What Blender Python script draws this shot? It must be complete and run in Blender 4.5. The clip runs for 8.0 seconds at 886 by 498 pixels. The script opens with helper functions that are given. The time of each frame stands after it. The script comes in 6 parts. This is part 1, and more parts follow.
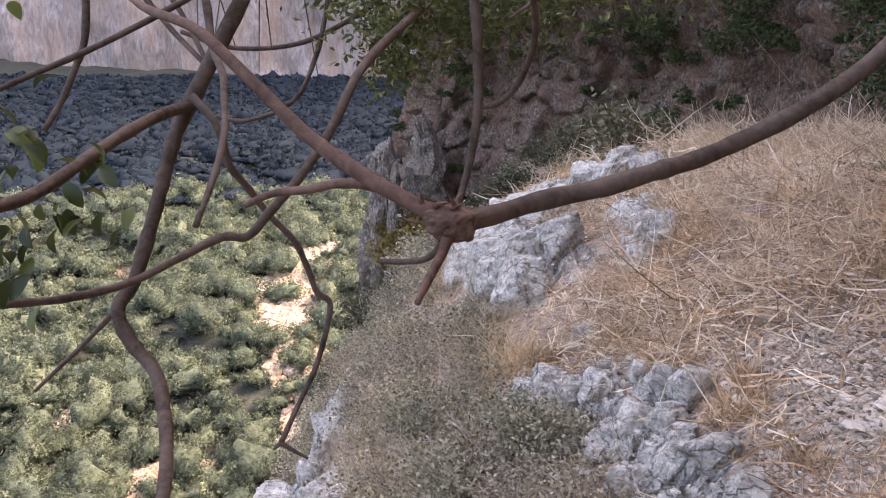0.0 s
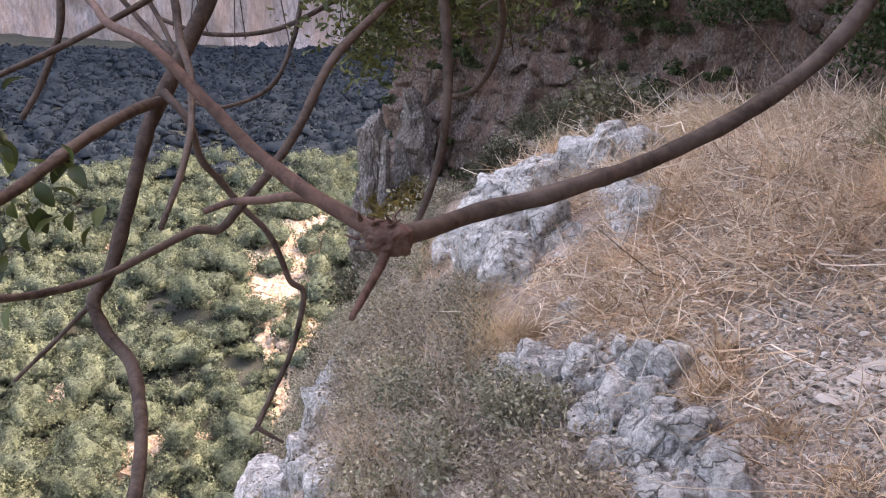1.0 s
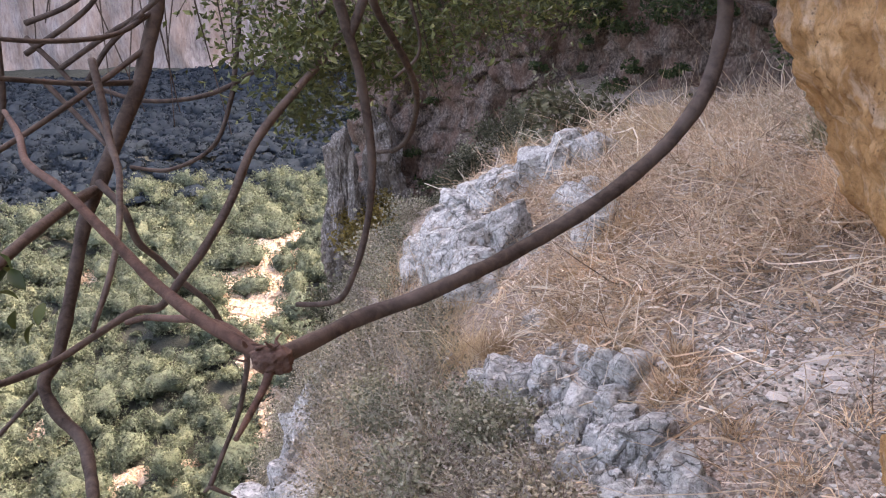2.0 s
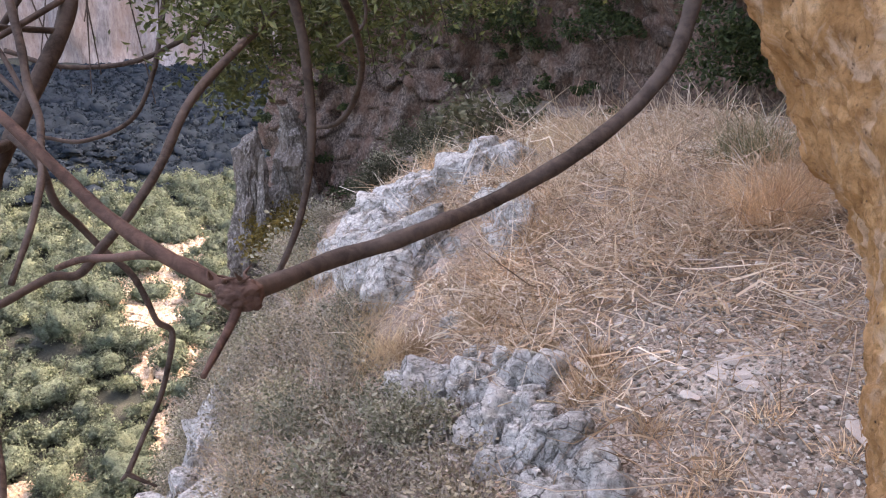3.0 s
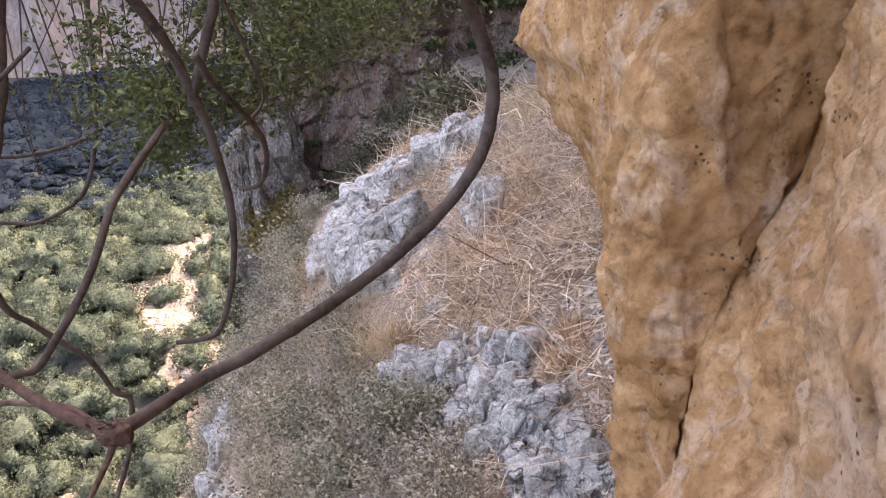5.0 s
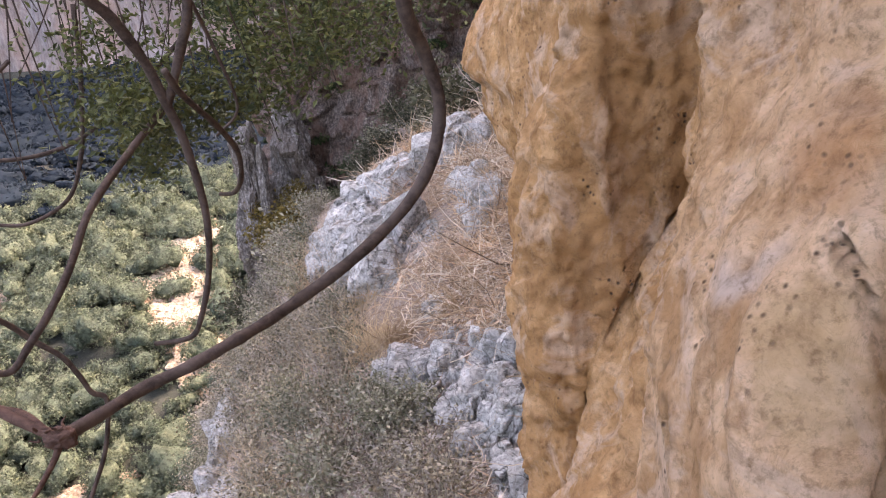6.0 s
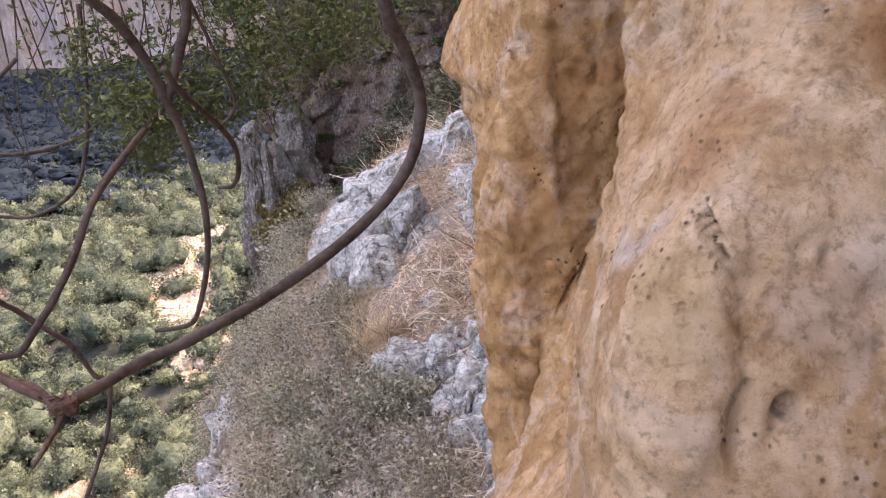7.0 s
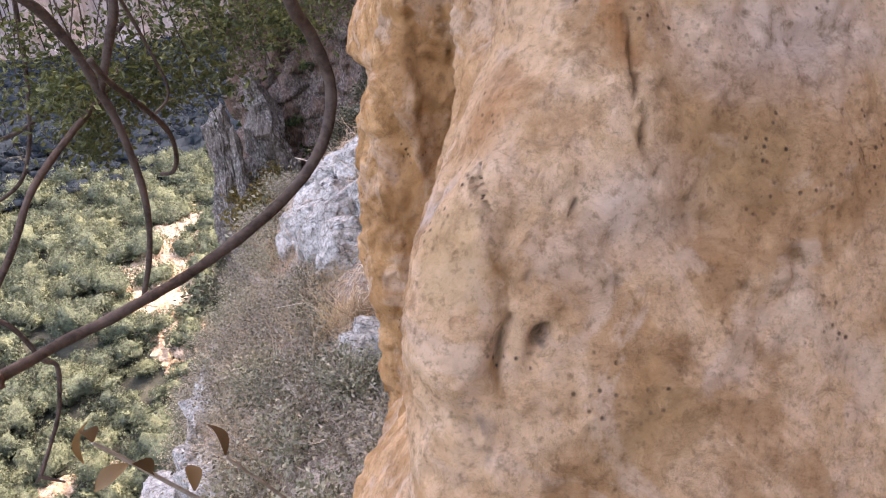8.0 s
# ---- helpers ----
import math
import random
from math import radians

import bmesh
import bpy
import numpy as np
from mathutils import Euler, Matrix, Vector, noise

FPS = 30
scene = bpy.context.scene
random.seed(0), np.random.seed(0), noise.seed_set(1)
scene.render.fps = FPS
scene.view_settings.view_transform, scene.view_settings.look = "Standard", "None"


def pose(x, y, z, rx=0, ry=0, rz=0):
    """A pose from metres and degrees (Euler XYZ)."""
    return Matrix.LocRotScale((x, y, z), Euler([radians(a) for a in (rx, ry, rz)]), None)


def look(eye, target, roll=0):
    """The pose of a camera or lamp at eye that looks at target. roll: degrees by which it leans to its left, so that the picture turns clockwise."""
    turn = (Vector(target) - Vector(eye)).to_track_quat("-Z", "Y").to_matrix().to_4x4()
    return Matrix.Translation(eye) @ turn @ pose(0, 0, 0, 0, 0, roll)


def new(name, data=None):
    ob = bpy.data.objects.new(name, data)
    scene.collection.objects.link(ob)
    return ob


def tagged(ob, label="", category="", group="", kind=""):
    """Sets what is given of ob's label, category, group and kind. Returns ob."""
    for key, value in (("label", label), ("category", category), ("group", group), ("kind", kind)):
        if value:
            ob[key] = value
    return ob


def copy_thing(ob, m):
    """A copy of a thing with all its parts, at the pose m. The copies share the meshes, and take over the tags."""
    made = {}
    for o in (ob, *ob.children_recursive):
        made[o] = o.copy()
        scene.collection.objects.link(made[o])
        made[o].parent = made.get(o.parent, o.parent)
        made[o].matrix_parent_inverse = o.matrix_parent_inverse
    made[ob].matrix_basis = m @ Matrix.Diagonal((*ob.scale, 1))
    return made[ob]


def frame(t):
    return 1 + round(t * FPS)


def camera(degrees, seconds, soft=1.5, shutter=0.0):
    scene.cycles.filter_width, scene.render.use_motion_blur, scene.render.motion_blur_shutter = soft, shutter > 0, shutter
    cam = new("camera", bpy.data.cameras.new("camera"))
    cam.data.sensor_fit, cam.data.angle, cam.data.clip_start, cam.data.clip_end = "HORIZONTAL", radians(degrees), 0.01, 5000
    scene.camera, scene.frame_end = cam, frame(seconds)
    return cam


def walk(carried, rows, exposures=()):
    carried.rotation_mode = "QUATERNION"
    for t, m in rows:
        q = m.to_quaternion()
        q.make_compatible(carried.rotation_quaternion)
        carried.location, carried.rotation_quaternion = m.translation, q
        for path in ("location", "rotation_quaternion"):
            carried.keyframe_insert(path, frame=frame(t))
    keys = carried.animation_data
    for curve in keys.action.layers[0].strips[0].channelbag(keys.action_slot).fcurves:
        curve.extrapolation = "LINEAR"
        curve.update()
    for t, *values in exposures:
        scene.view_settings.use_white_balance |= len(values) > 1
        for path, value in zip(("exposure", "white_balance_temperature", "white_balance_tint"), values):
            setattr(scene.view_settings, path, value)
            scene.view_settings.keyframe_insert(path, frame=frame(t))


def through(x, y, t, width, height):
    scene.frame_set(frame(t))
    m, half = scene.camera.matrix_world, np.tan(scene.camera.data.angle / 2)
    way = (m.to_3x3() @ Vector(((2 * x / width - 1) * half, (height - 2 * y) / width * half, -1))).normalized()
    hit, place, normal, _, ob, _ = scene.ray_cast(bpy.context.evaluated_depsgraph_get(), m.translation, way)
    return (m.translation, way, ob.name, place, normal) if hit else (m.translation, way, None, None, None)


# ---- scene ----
cam = camera(60.0, 8.0, soft=1.1)
PATH = [
    (0.0, look((-0.1400, 0.1983, 1.3932), (-0.4130, 4.0384, 0.3072), 2.18)),
    (0.5, look((-0.0985, 0.1650, 1.4297), (-0.3198, 4.0074, 0.3405), 1.34)),
    (1.0, look((-0.0934, 0.1735, 1.4397), (-0.3172, 3.9757, 0.2177), 2.07)),
    (1.2, look((-0.0625, 0.2131, 1.4393), (-0.2145, 4.0362, 0.2728), 2.96)),
    (2.3, look((0.0180, 0.0742, 1.6120), (-0.0546, 3.8921, 0.4211), -2.53)),
    (2.5, look((0.0079, 0.0915, 1.6140), (0.0025, 3.9236, 0.4671), -2.12)),
    (3.0, look((-0.0602, 0.1367, 1.4854), (0.3121, 3.9558, 0.3561), 2.06)),
    (3.5, look((-0.0751, 0.1366, 1.4633), (0.2676, 3.9067, 0.1715), 2.73)),
    (4.0, look((0.0372, 0.0849, 1.5740), (0.3419, 3.8113, 0.1523), -0.66)),
    (4.5, look((0.1402, 0.0122, 1.6508), (0.4743, 3.7325, 0.2200), -4.09)),
    (5.0, look((0.1682, -0.0489, 1.7210), (0.4914, 3.7184, 0.4159), -5.59)),
    (5.2, look((0.2144, -0.0545, 1.7340), (0.6103, 3.7242, 0.4830), -4.71)),
    (6.3, look((0.2761, -0.1354, 1.7635), (0.5186, 3.6271, 0.4277), -5.38)),
    (6.5, look((0.2805, -0.1541, 1.7661), (0.5648, 3.6060, 0.4319), -4.58)),
    (7.0, look((0.3099, -0.1973, 1.7641), (0.5599, 3.5681, 0.4378), -5.25)),
    (7.5, look((0.3895, -0.2407, 1.7729), (0.9014, 3.4806, 0.3981), -4.29)),
    (8.0, look((0.4243, -0.2985, 1.7688), (0.7740, 3.4177, 0.3308), -6.94)),
]
EXPOSURE = [(0.0, 3.32, 7500, 25), (3.0, 3.38, 7500, 25), (5.0, 3.42, 7500, 25), (6.5, 3.38, 7600, 27), (8.0, 3.54, 7600, 27)]
walk(cam, PATH, EXPOSURE)

# ---------------------------------------------------------------- world, sun
SUN_EL, SUN_AZ = radians(46), radians(52)   # azimuth clockwise from +y
world = bpy.data.worlds.new("world")
scene.world = world
world.use_nodes = True
wn = world.node_tree
sky = wn.nodes.new("ShaderNodeTexSky")
sky.sky_type = "NISHITA"
sky.sun_disc = False
sky.sun_elevation, sky.sun_rotation = SUN_EL, SUN_AZ
sky.dust_density = 7.0
sky.ozone_density = 0.6
wn.links.new(sky.outputs["Color"], wn.nodes["Background"].inputs["Color"])
wn.nodes["Background"].inputs["Strength"].default_value = 0.15
sun_data = bpy.data.lights.new("sun", "SUN")
sun_data.energy, sun_data.angle, sun_data.color = 0.50, radians(1.5), (1.0, 0.965, 0.91)
sun = new("sun", sun_data)
sun_dir = Vector((math.sin(SUN_AZ) * math.cos(SUN_EL), math.cos(SUN_AZ) * math.cos(SUN_EL), math.sin(SUN_EL)))
sun.matrix_world = look(sun_dir * 50, (0, 0, 0))

# ---------------------------------------------------------------- numeric helpers
rng = np.random.default_rng(7)


def hash3(i, j, k, seed):
    h = (i * 374761393 + j * 668265263 + k * 2147483647 + seed * 974634777) & 0xFFFFFFFF
    h = ((h ^ (h >> 13)) * 1274126177) & 0xFFFFFFFF
    return ((h ^ (h >> 16)) & 0xFFFFFF) / float(0xFFFFFF)


def vnoise(p, seed=0):
    """Smooth value noise in -1..1 for an array of points."""
    p = np.asarray(p, float)
    b = np.floor(p).astype(np.int64)
    f = p - b
    f = f * f * f * (f * (f * 6 - 15) + 10)
    out = 0
    for dx in (0, 1):
        for dy in (0, 1):
            for dz in (0, 1):
                w = (f[..., 0] if dx else 1 - f[..., 0]) * (f[..., 1] if dy else 1 - f[..., 1]) * (f[..., 2] if dz else 1 - f[..., 2])
                out = out + w * hash3(b[..., 0] + dx, b[..., 1] + dy, b[..., 2] + dz, seed)
    return out * 2 - 1


def fbm(p, octaves=4, seed=0, gain=0.5):
    p = np.asarray(p, float)
    out, amp, tot = 0, 1.0, 0.0
    for o in range(octaves):
        out = out + amp * vnoise(p * (2.03 ** o) + 17.3 * o, seed + o)
        tot += amp
        amp *= gain
    return out / tot


def ridged(p, octaves=4, seed=0):
    p = np.asarray(p, float)
    out, amp, tot = 0, 1.0, 0.0
    for o in range(octaves):
        out = out + amp * (1 - 2 * np.abs(vnoise(p * (2.1 ** o) + 9.1 * o, seed + o)))
        tot += amp
        amp *= 0.55
    return out / tot


def smooth(a, b, x):
    u = np.clip((x - a) / (b - a), 0, 1)
    return u * u * (3 - 2 * u)


def mesh_from(name, verts, faces, smooth_faces=True):
    me = bpy.data.meshes.new(name)
    verts, faces = np.asarray(verts, np.float32), np.asarray(faces, np.int32)
    n, k = faces.shape
    me.vertices.add(len(verts))
    me.vertices.foreach_set("co", verts.ravel())
    me.loops.add(n * k)
    me.loops.foreach_set("vertex_index", faces.ravel())
    me.polygons.add(n)
    me.polygons.foreach_set("loop_start", np.arange(n, dtype=np.int32) * k)
    me.polygons.foreach_set("loop_total", np.full(n, k, np.int32))
    me.polygons.foreach_set("use_smooth", np.full(n, smooth_faces))
    me.update(calc_edges=True)
    return me


def cells(p, seed):
    """Distance to the nearest and second cell point in the plane, and the nearest cell's own number."""
    b = np.floor(p).astype(np.int64)
    d1, d2, own = np.full(p.shape[:-1], 9.0), np.full(p.shape[:-1], 9.0), np.zeros(p.shape[:-1])
    for i in (-1, 0, 1):
        for j in (-1, 0, 1):
            c = b + np.array([i, j])
            q = np.stack([c[..., 0] + hash3(c[..., 0], c[..., 1], 0 * c[..., 0], seed), c[..., 1] + hash3(c[..., 0], c[..., 1], 0 * c[..., 0] + 1, seed)], -1)
            d = np.linalg.norm(p - q, axis=-1)
            n = hash3(c[..., 0], c[..., 1], 0 * c[..., 0] + 2, seed)
            near = d < d1
            d2 = np.where(near, d1, np.minimum(d2, d))
            own = np.where(near, n, own)
            d1 = np.where(near, d, d1)
    return d1, d2, own


def grid_faces(nu, nv):
    i = np.arange(nu - 1)[:, None] * nv + np.arange(nv - 1)[None]
    return np.stack([i, i + nv, i + nv + 1, i + 1], -1).reshape(-1, 4)


def obj(name, me, material, parent=None, label=""):
    ob = new(name, me)
    if material and not me.materials:
        me.materials.append(material)
    if parent:
        ob.parent = parent
    if label:
        ob["label"] = label
    return ob


def thing(name, loc=(0, 0, 0)):
    ob = new(name)
    ob.location = loc
    return ob


# ---------------------------------------------------------------- materials
def material(name):
    m = bpy.data.materials.new(name)
    m.use_nodes = True
    return m, m.node_tree.nodes, m.node_tree.links, m.node_tree.nodes["Principled BSDF"]


def ramp(nodes, links, source, stops):
    r = nodes.new("ShaderNodeValToRGB")
    while len(r.color_ramp.elements) < len(stops):
        r.color_ramp.elements.new(0.5)
    for e, (pos, col) in zip(r.color_ramp.elements, stops):
        e.position, e.color = pos, (*col, 1)
    links.new(source, r.inputs["Fac"])
    return r.outputs["Color"]


def tex(nodes, links, vector, scale, detail=6, rough=0.6, distortion=0.0):
    t = nodes.new("ShaderNodeTexNoise")
    t.inputs["Scale"].default_value = scale
    t.inputs["Detail"].default_value = detail
    t.inputs["Roughness"].default_value = rough
    t.inputs["Distortion"].default_value = distortion
    links.new(vector, t.inputs["Vector"])
    return t.outputs["Fac"]


def mix(nodes, links, fac, a, b, blend="MIX"):
    x = nodes.new("ShaderNodeMix")
    x.data_type, x.blend_type = "RGBA", blend
    for value, socket in ((fac, x.inputs[0]), (a, x.inputs[6]), (b, x.inputs[7])):
        if isinstance(value, (int, float)):
            socket.default_value = value
        elif isinstance(value, tuple):
            socket.default_value = (*value, 1)
        else:
            links.new(value, socket)
    return x.outputs[2]


def coords(nodes, links, stretch=(1, 1, 1)):
    c = nodes.new("ShaderNodeTexCoord")
    mp = nodes.new("ShaderNodeMapping")
    mp.inputs["Scale"].default_value = stretch
    links.new(c.outputs["Object"], mp.inputs["Vector"])
    return mp.outputs["Vector"]


def rock_material(name, dark, mid, light, stain, scale=1.0, bump=0.4, stretch=(1, 1, 1), rough=0.9, pits=True):
    """Weathered stone: broad tone, mottling, stains, fine grain and relief."""
    m, nodes, links, bsdf = material(name)
    v = coords(nodes, links, stretch)
    broad = tex(nodes, links, v, 2.2 * scale, 5, 0.6, 0.4)
    fine = tex(nodes, links, v, 16 * scale, 8, 0.7, 0.2)
    col = ramp(nodes, links, fine, [(0.32, dark), (0.5, mid), (0.68, light)])
    col2 = mix(nodes, links, ramp(nodes, links, broad, [(0.42, (0, 0, 0)), (0.62, (1, 1, 1))]), col, stain)
    col = mix(nodes, links, 0.55, col, col2)
    spots = tex(nodes, links, v, 55 * scale, 4, 0.6)
    col = mix(nodes, links, ramp(nodes, links, spots, [(0.60, (0, 0, 0)), (0.72, (0.6, 0.6, 0.6))]), col, tuple(c * 0.55 for c in dark))
    links.new(col, bsdf.inputs["Base Color"])
    bsdf.inputs["Roughness"].default_value = rough
    bsdf.inputs["Specular IOR Level"].default_value = 0.25
    h = tex(nodes, links, v, 30 * scale, 10, 0.72)
    b = nodes.new("ShaderNodeBump")
    b.inputs["Strength"].default_value = bump
    b.inputs["Distance"].default_value = 0.05 / scale
    links.new(h, b.inputs["Height"])
    links.new(b.outputs["Normal"], bsdf.inputs["Normal"])
    return m


def plant_material(name, a, b, c, rough=0.6, island=True, through=0.25):
    """Leaves or straw: each piece takes its own tone between a, b and c; thin, so some light comes through."""
    m, nodes, links, bsdf = material(name)
    g = nodes.new("ShaderNodeNewGeometry")
    info = nodes.new("ShaderNodeObjectInfo")
    col = ramp(nodes, links, g.outputs["Random Per Island"] if island else info.outputs["Random"], [(0.0, a), (0.5, b), (1.0, c)])
    v = coords(nodes, links)
    patch = tex(nodes, links, v, 1.3, 3, 0.5)
    col = mix(nodes, links, 1.0, col, ramp(nodes, links, info.outputs["Random"], [(0.0, (0.55, 0.58, 0.58)), (0.5, (1, 1, 1)), (1.0, (1.25, 1.2, 1.1))]), "MULTIPLY")
    col = mix(nodes, links, ramp(nodes, links, patch, [(0.35, (0, 0, 0)), (0.7, (0.55, 0.55, 0.55))]), col, tuple(x * 0.6 for x in b))
    links.new(col, bsdf.inputs["Base Color"])
    bsdf.inputs["Roughness"].default_value = rough
    bsdf.inputs["Specular IOR Level"].default_value = 0.3
    if through:
        tr = nodes.new("ShaderNodeBsdfTranslucent")
        links.new(col, tr.inputs["Color"])
        ms = nodes.new("ShaderNodeMixShader")
        ms.inputs["Fac"].default_value = through
        links.new(bsdf.outputs["BSDF"], ms.inputs[1])
        links.new(tr.outputs["BSDF"], ms.inputs[2])
        links.new(ms.outputs["Shader"], nodes["Material Output"].inputs["Surface"])
    return m


def bark_material(name, dark, light):
    m, nodes, links, bsdf = material(name)
    v = coords(nodes, links, (1, 1, 1))
    n1 = tex(nodes, links, v, 60, 6, 0.65, 0.5)
    n2 = tex(nodes, links, v, 9, 4, 0.6)
    col = ramp(nodes, links, n1, [(0.35, dark), (0.65, light)])
    col = mix(nodes, links, ramp(nodes, links, n2, [(0.4, (0, 0, 0)), (0.7, (0.6, 0.6, 0.6))]), col, tuple(x * 1.35 + 0.02 for x in light))
    links.new(col, bsdf.inputs["Base Color"])
    bsdf.inputs["Roughness"].default_value = 0.85
    bsdf.inputs["Specular IOR Level"].default_value = 0.2
    b = nodes.new("ShaderNodeBump")
    b.inputs["Strength"].default_value = 0.5
    b.inputs["Distance"].default_value = 0.003
    links.new(tex(nodes, links, v, 180, 6, 0.7), b.inputs["Height"])
    links.new(b.outputs["Normal"], bsdf.inputs["Normal"])
    return m


def woods_material(name, a, b, c, fine=1.7, lo=0.55, hi=1.45, relief=0.28):
    """Foliage in the distance: tone changes from tree to tree, a little from leaf to leaf, and in painted dark clump
    gaps.
    """
    m, nodes, links, bsdf = material(name)
    v = coords(nodes, links)
    col = ramp(nodes, links, tex(nodes, links, v, 0.21, 3, 0.6), [(0.30, a), (0.5, b), (0.70, c)])
    g = nodes.new("ShaderNodeNewGeometry")
    col = mix(nodes, links, 0.22, col, ramp(nodes, links, g.outputs["Random Per Island"], [(0.0, tuple(0.75 * x for x in a)), (1.0, tuple(1.0 * x for x in c))]))
    # noise multiplies the colour to paint shaded gaps between leaf clumps
    col = mix(nodes, links, 1.0, col, ramp(nodes, links, tex(nodes, links, v, fine, 5, 0.7), [(0.34, (lo, lo, lo)), (0.62, (hi, hi, hi))]), "MULTIPLY")
    links.new(col, bsdf.inputs["Base Color"])
    bsdf.inputs["Roughness"].default_value = 0.8
    bsdf.inputs["Specular IOR Level"].default_value = 0.1
    tr = nodes.new("ShaderNodeBsdfTranslucent")
    links.new(col, tr.inputs["Color"])
    if relief:
        b = nodes.new("ShaderNodeBump")
        b.inputs["Strength"].default_value = 1.0
        b.inputs["Distance"].default_value = relief
        links.new(tex(nodes, links, v, 1.6, 6, 0.72), b.inputs["Height"])
        links.new(b.outputs["Normal"], bsdf.inputs["Normal"])
        links.new(b.outputs["Normal"], tr.inputs["Normal"])
    ms = nodes.new("ShaderNodeMixShader")
    ms.inputs["Fac"].default_value = 0.5
    links.new(bsdf.outputs["BSDF"], ms.inputs[1])
    links.new(tr.outputs["BSDF"], ms.inputs[2])
    links.new(ms.outputs["Shader"], nodes["Material Output"].inputs["Surface"])
    return m


def limestone_material():
    """Grey limestone: bluish grey weathered skin, whitish scabs, dark pocks, brown earth stains."""
    m, nodes, links, bsdf = material("grey_limestone")
    v = coords(nodes, links)
    fine = tex(nodes, links, v, 26, 9, 0.74, 0.4)
    col = ramp(nodes, links, fine, [(0.30, (0.24, 0.235, 0.228)), (0.43, (0.53, 0.525, 0.515)), (0.58, (0.78, 0.775, 0.76))])
    info = nodes.new("ShaderNodeObjectInfo")
    col = mix(nodes, links, ramp(nodes, links, info.outputs["Random"], [(0.0, (0.45, 0.45, 0.45)), (1.0, (0, 0, 0))]), col, (0.28, 0.272, 0.265))
    crust = tex(nodes, links, v, 7.5, 9, 0.72, 0.8)
    col = mix(nodes, links, ramp(nodes, links, crust, [(0.52, (0, 0, 0)), (0.60, (0.75, 0.75, 0.75))]), col, (0.80, 0.785, 0.765))
    moss = tex(nodes, links, v, 5.0, 7, 0.7, 1.0)
    col = mix(nodes, links, ramp(nodes, links, moss, [(0.62, (0, 0, 0)), (0.68, (0.5, 0.5, 0.5))]), col, (0.11, 0.105, 0.092))
    earth = tex(nodes, links, v, 3.1, 6, 0.65, 0.6)
    col = mix(nodes, links, ramp(nodes, links, earth, [(0.53, (0, 0, 0)), (0.64, (0.7, 0.7, 0.7))]), col, (0.21, 0.155, 0.11))
    # fracture lines at two sizes, bent by noise
    warp = nodes.new("ShaderNodeTexNoise")
    warp.inputs["Scale"].default_value, warp.inputs["Detail"].default_value = 9, 5
    links.new(v, warp.inputs["Vector"])
    bent = nodes.new("ShaderNodeVectorMath")
    bent.operation = "MULTIPLY_ADD"
    links.new(warp.outputs["Color"], bent.inputs[0])
    bent.inputs[1].default_value = (0.16, 0.16, 0.16)
    links.new(v, bent.inputs[2])
    heights = tex(nodes, links, v, 22, 12, 0.76, 0.3)
    for size, wide, dark, deep in ((3.1, 0.016, 0.65, 0.8), (7.0, 0.030, 0.12, 0.2)):
        vor = nodes.new("ShaderNodeTexVoronoi")
        vor.feature = "DISTANCE_TO_EDGE"
        vor.inputs["Scale"].default_value = size
        links.new(bent.outputs["Vector"], vor.inputs["Vector"])
        line = ramp(nodes, links, vor.outputs["Distance"], [(0.0, (1, 1, 1)), (wide, (0, 0, 0))])
        col = mix(nodes, links, mix(nodes, links, 1 - dark, line, (0, 0, 0)), col, (0.060, 0.052, 0.045))
        sub = nodes.new("ShaderNodeMath")
        sub.operation = "MULTIPLY_ADD"
        links.new(line, sub.inputs[0])
        sub.inputs[1].default_value = -deep
        links.new(heights, sub.inputs[2])
        heights = sub.outputs["Value"]
    patches = tex(nodes, links, v, 10, 9, 0.75, 0.9)
    col = mix(nodes, links, 1.0, col, ramp(nodes, links, patches, [(0.36, (0.30, 0.295, 0.28)), (0.47, (0.80, 0.80, 0.79)), (0.56, (1, 1, 1))]), "MULTIPLY")
    pocks = tex(nodes, links, v, 48, 5, 0.65, 0.3)
    col = mix(nodes, links, ramp(nodes, links, pocks, [(0.34, (0.7, 0.7, 0.7)), (0.40, (0, 0, 0))]), col, (0.09, 0.086, 0.082))
    col = mix(nodes, links, 1.0, col, (1.0, 0.985, 0.945), "MULTIPLY")
    links.new(col, bsdf.inputs["Base Color"])
    bsdf.inputs["Roughness"].default_value = 0.92
    bsdf.inputs["Specular IOR Level"].default_value = 0.2
    b = nodes.new("ShaderNodeBump")
    b.inputs["Strength"].default_value = 1.0
    b.inputs["Distance"].default_value = 0.05
    links.new(heights, b.inputs["Height"])
    links.new(b.outputs["Normal"], bsdf.inputs["Normal"])
    return m


LIMESTONE = limestone_material()
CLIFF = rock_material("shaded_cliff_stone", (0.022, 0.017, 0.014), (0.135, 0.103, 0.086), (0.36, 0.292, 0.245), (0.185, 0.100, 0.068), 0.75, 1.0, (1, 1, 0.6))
PALE_CLIFF = rock_material("pale_pinkish_cliff_stone", (0.13, 0.115, 0.11), (0.27, 0.235, 0.225), (0.40, 0.36, 0.34), (0.33, 0.215, 0.155), 0.030, 0.6, (1, 1, 0.28))
SLIP = rock_material("pale_broken_rock", (0.16, 0.115, 0.075), (0.36, 0.295, 0.225), (0.60, 0.55, 0.48), (0.34, 0.22, 0.12), 0.15, 0.8)
STRAW = plant_material("dry_straw", (0.15, 0.098, 0.062), (0.70, 0.50, 0.325), (1.0, 0.90, 0.74), 0.6)
RUST_GRASS = plant_material("rusty_dry_grass", (0.26, 0.155, 0.085), (0.60, 0.395, 0.23), (0.88, 0.66, 0.44), 0.6)
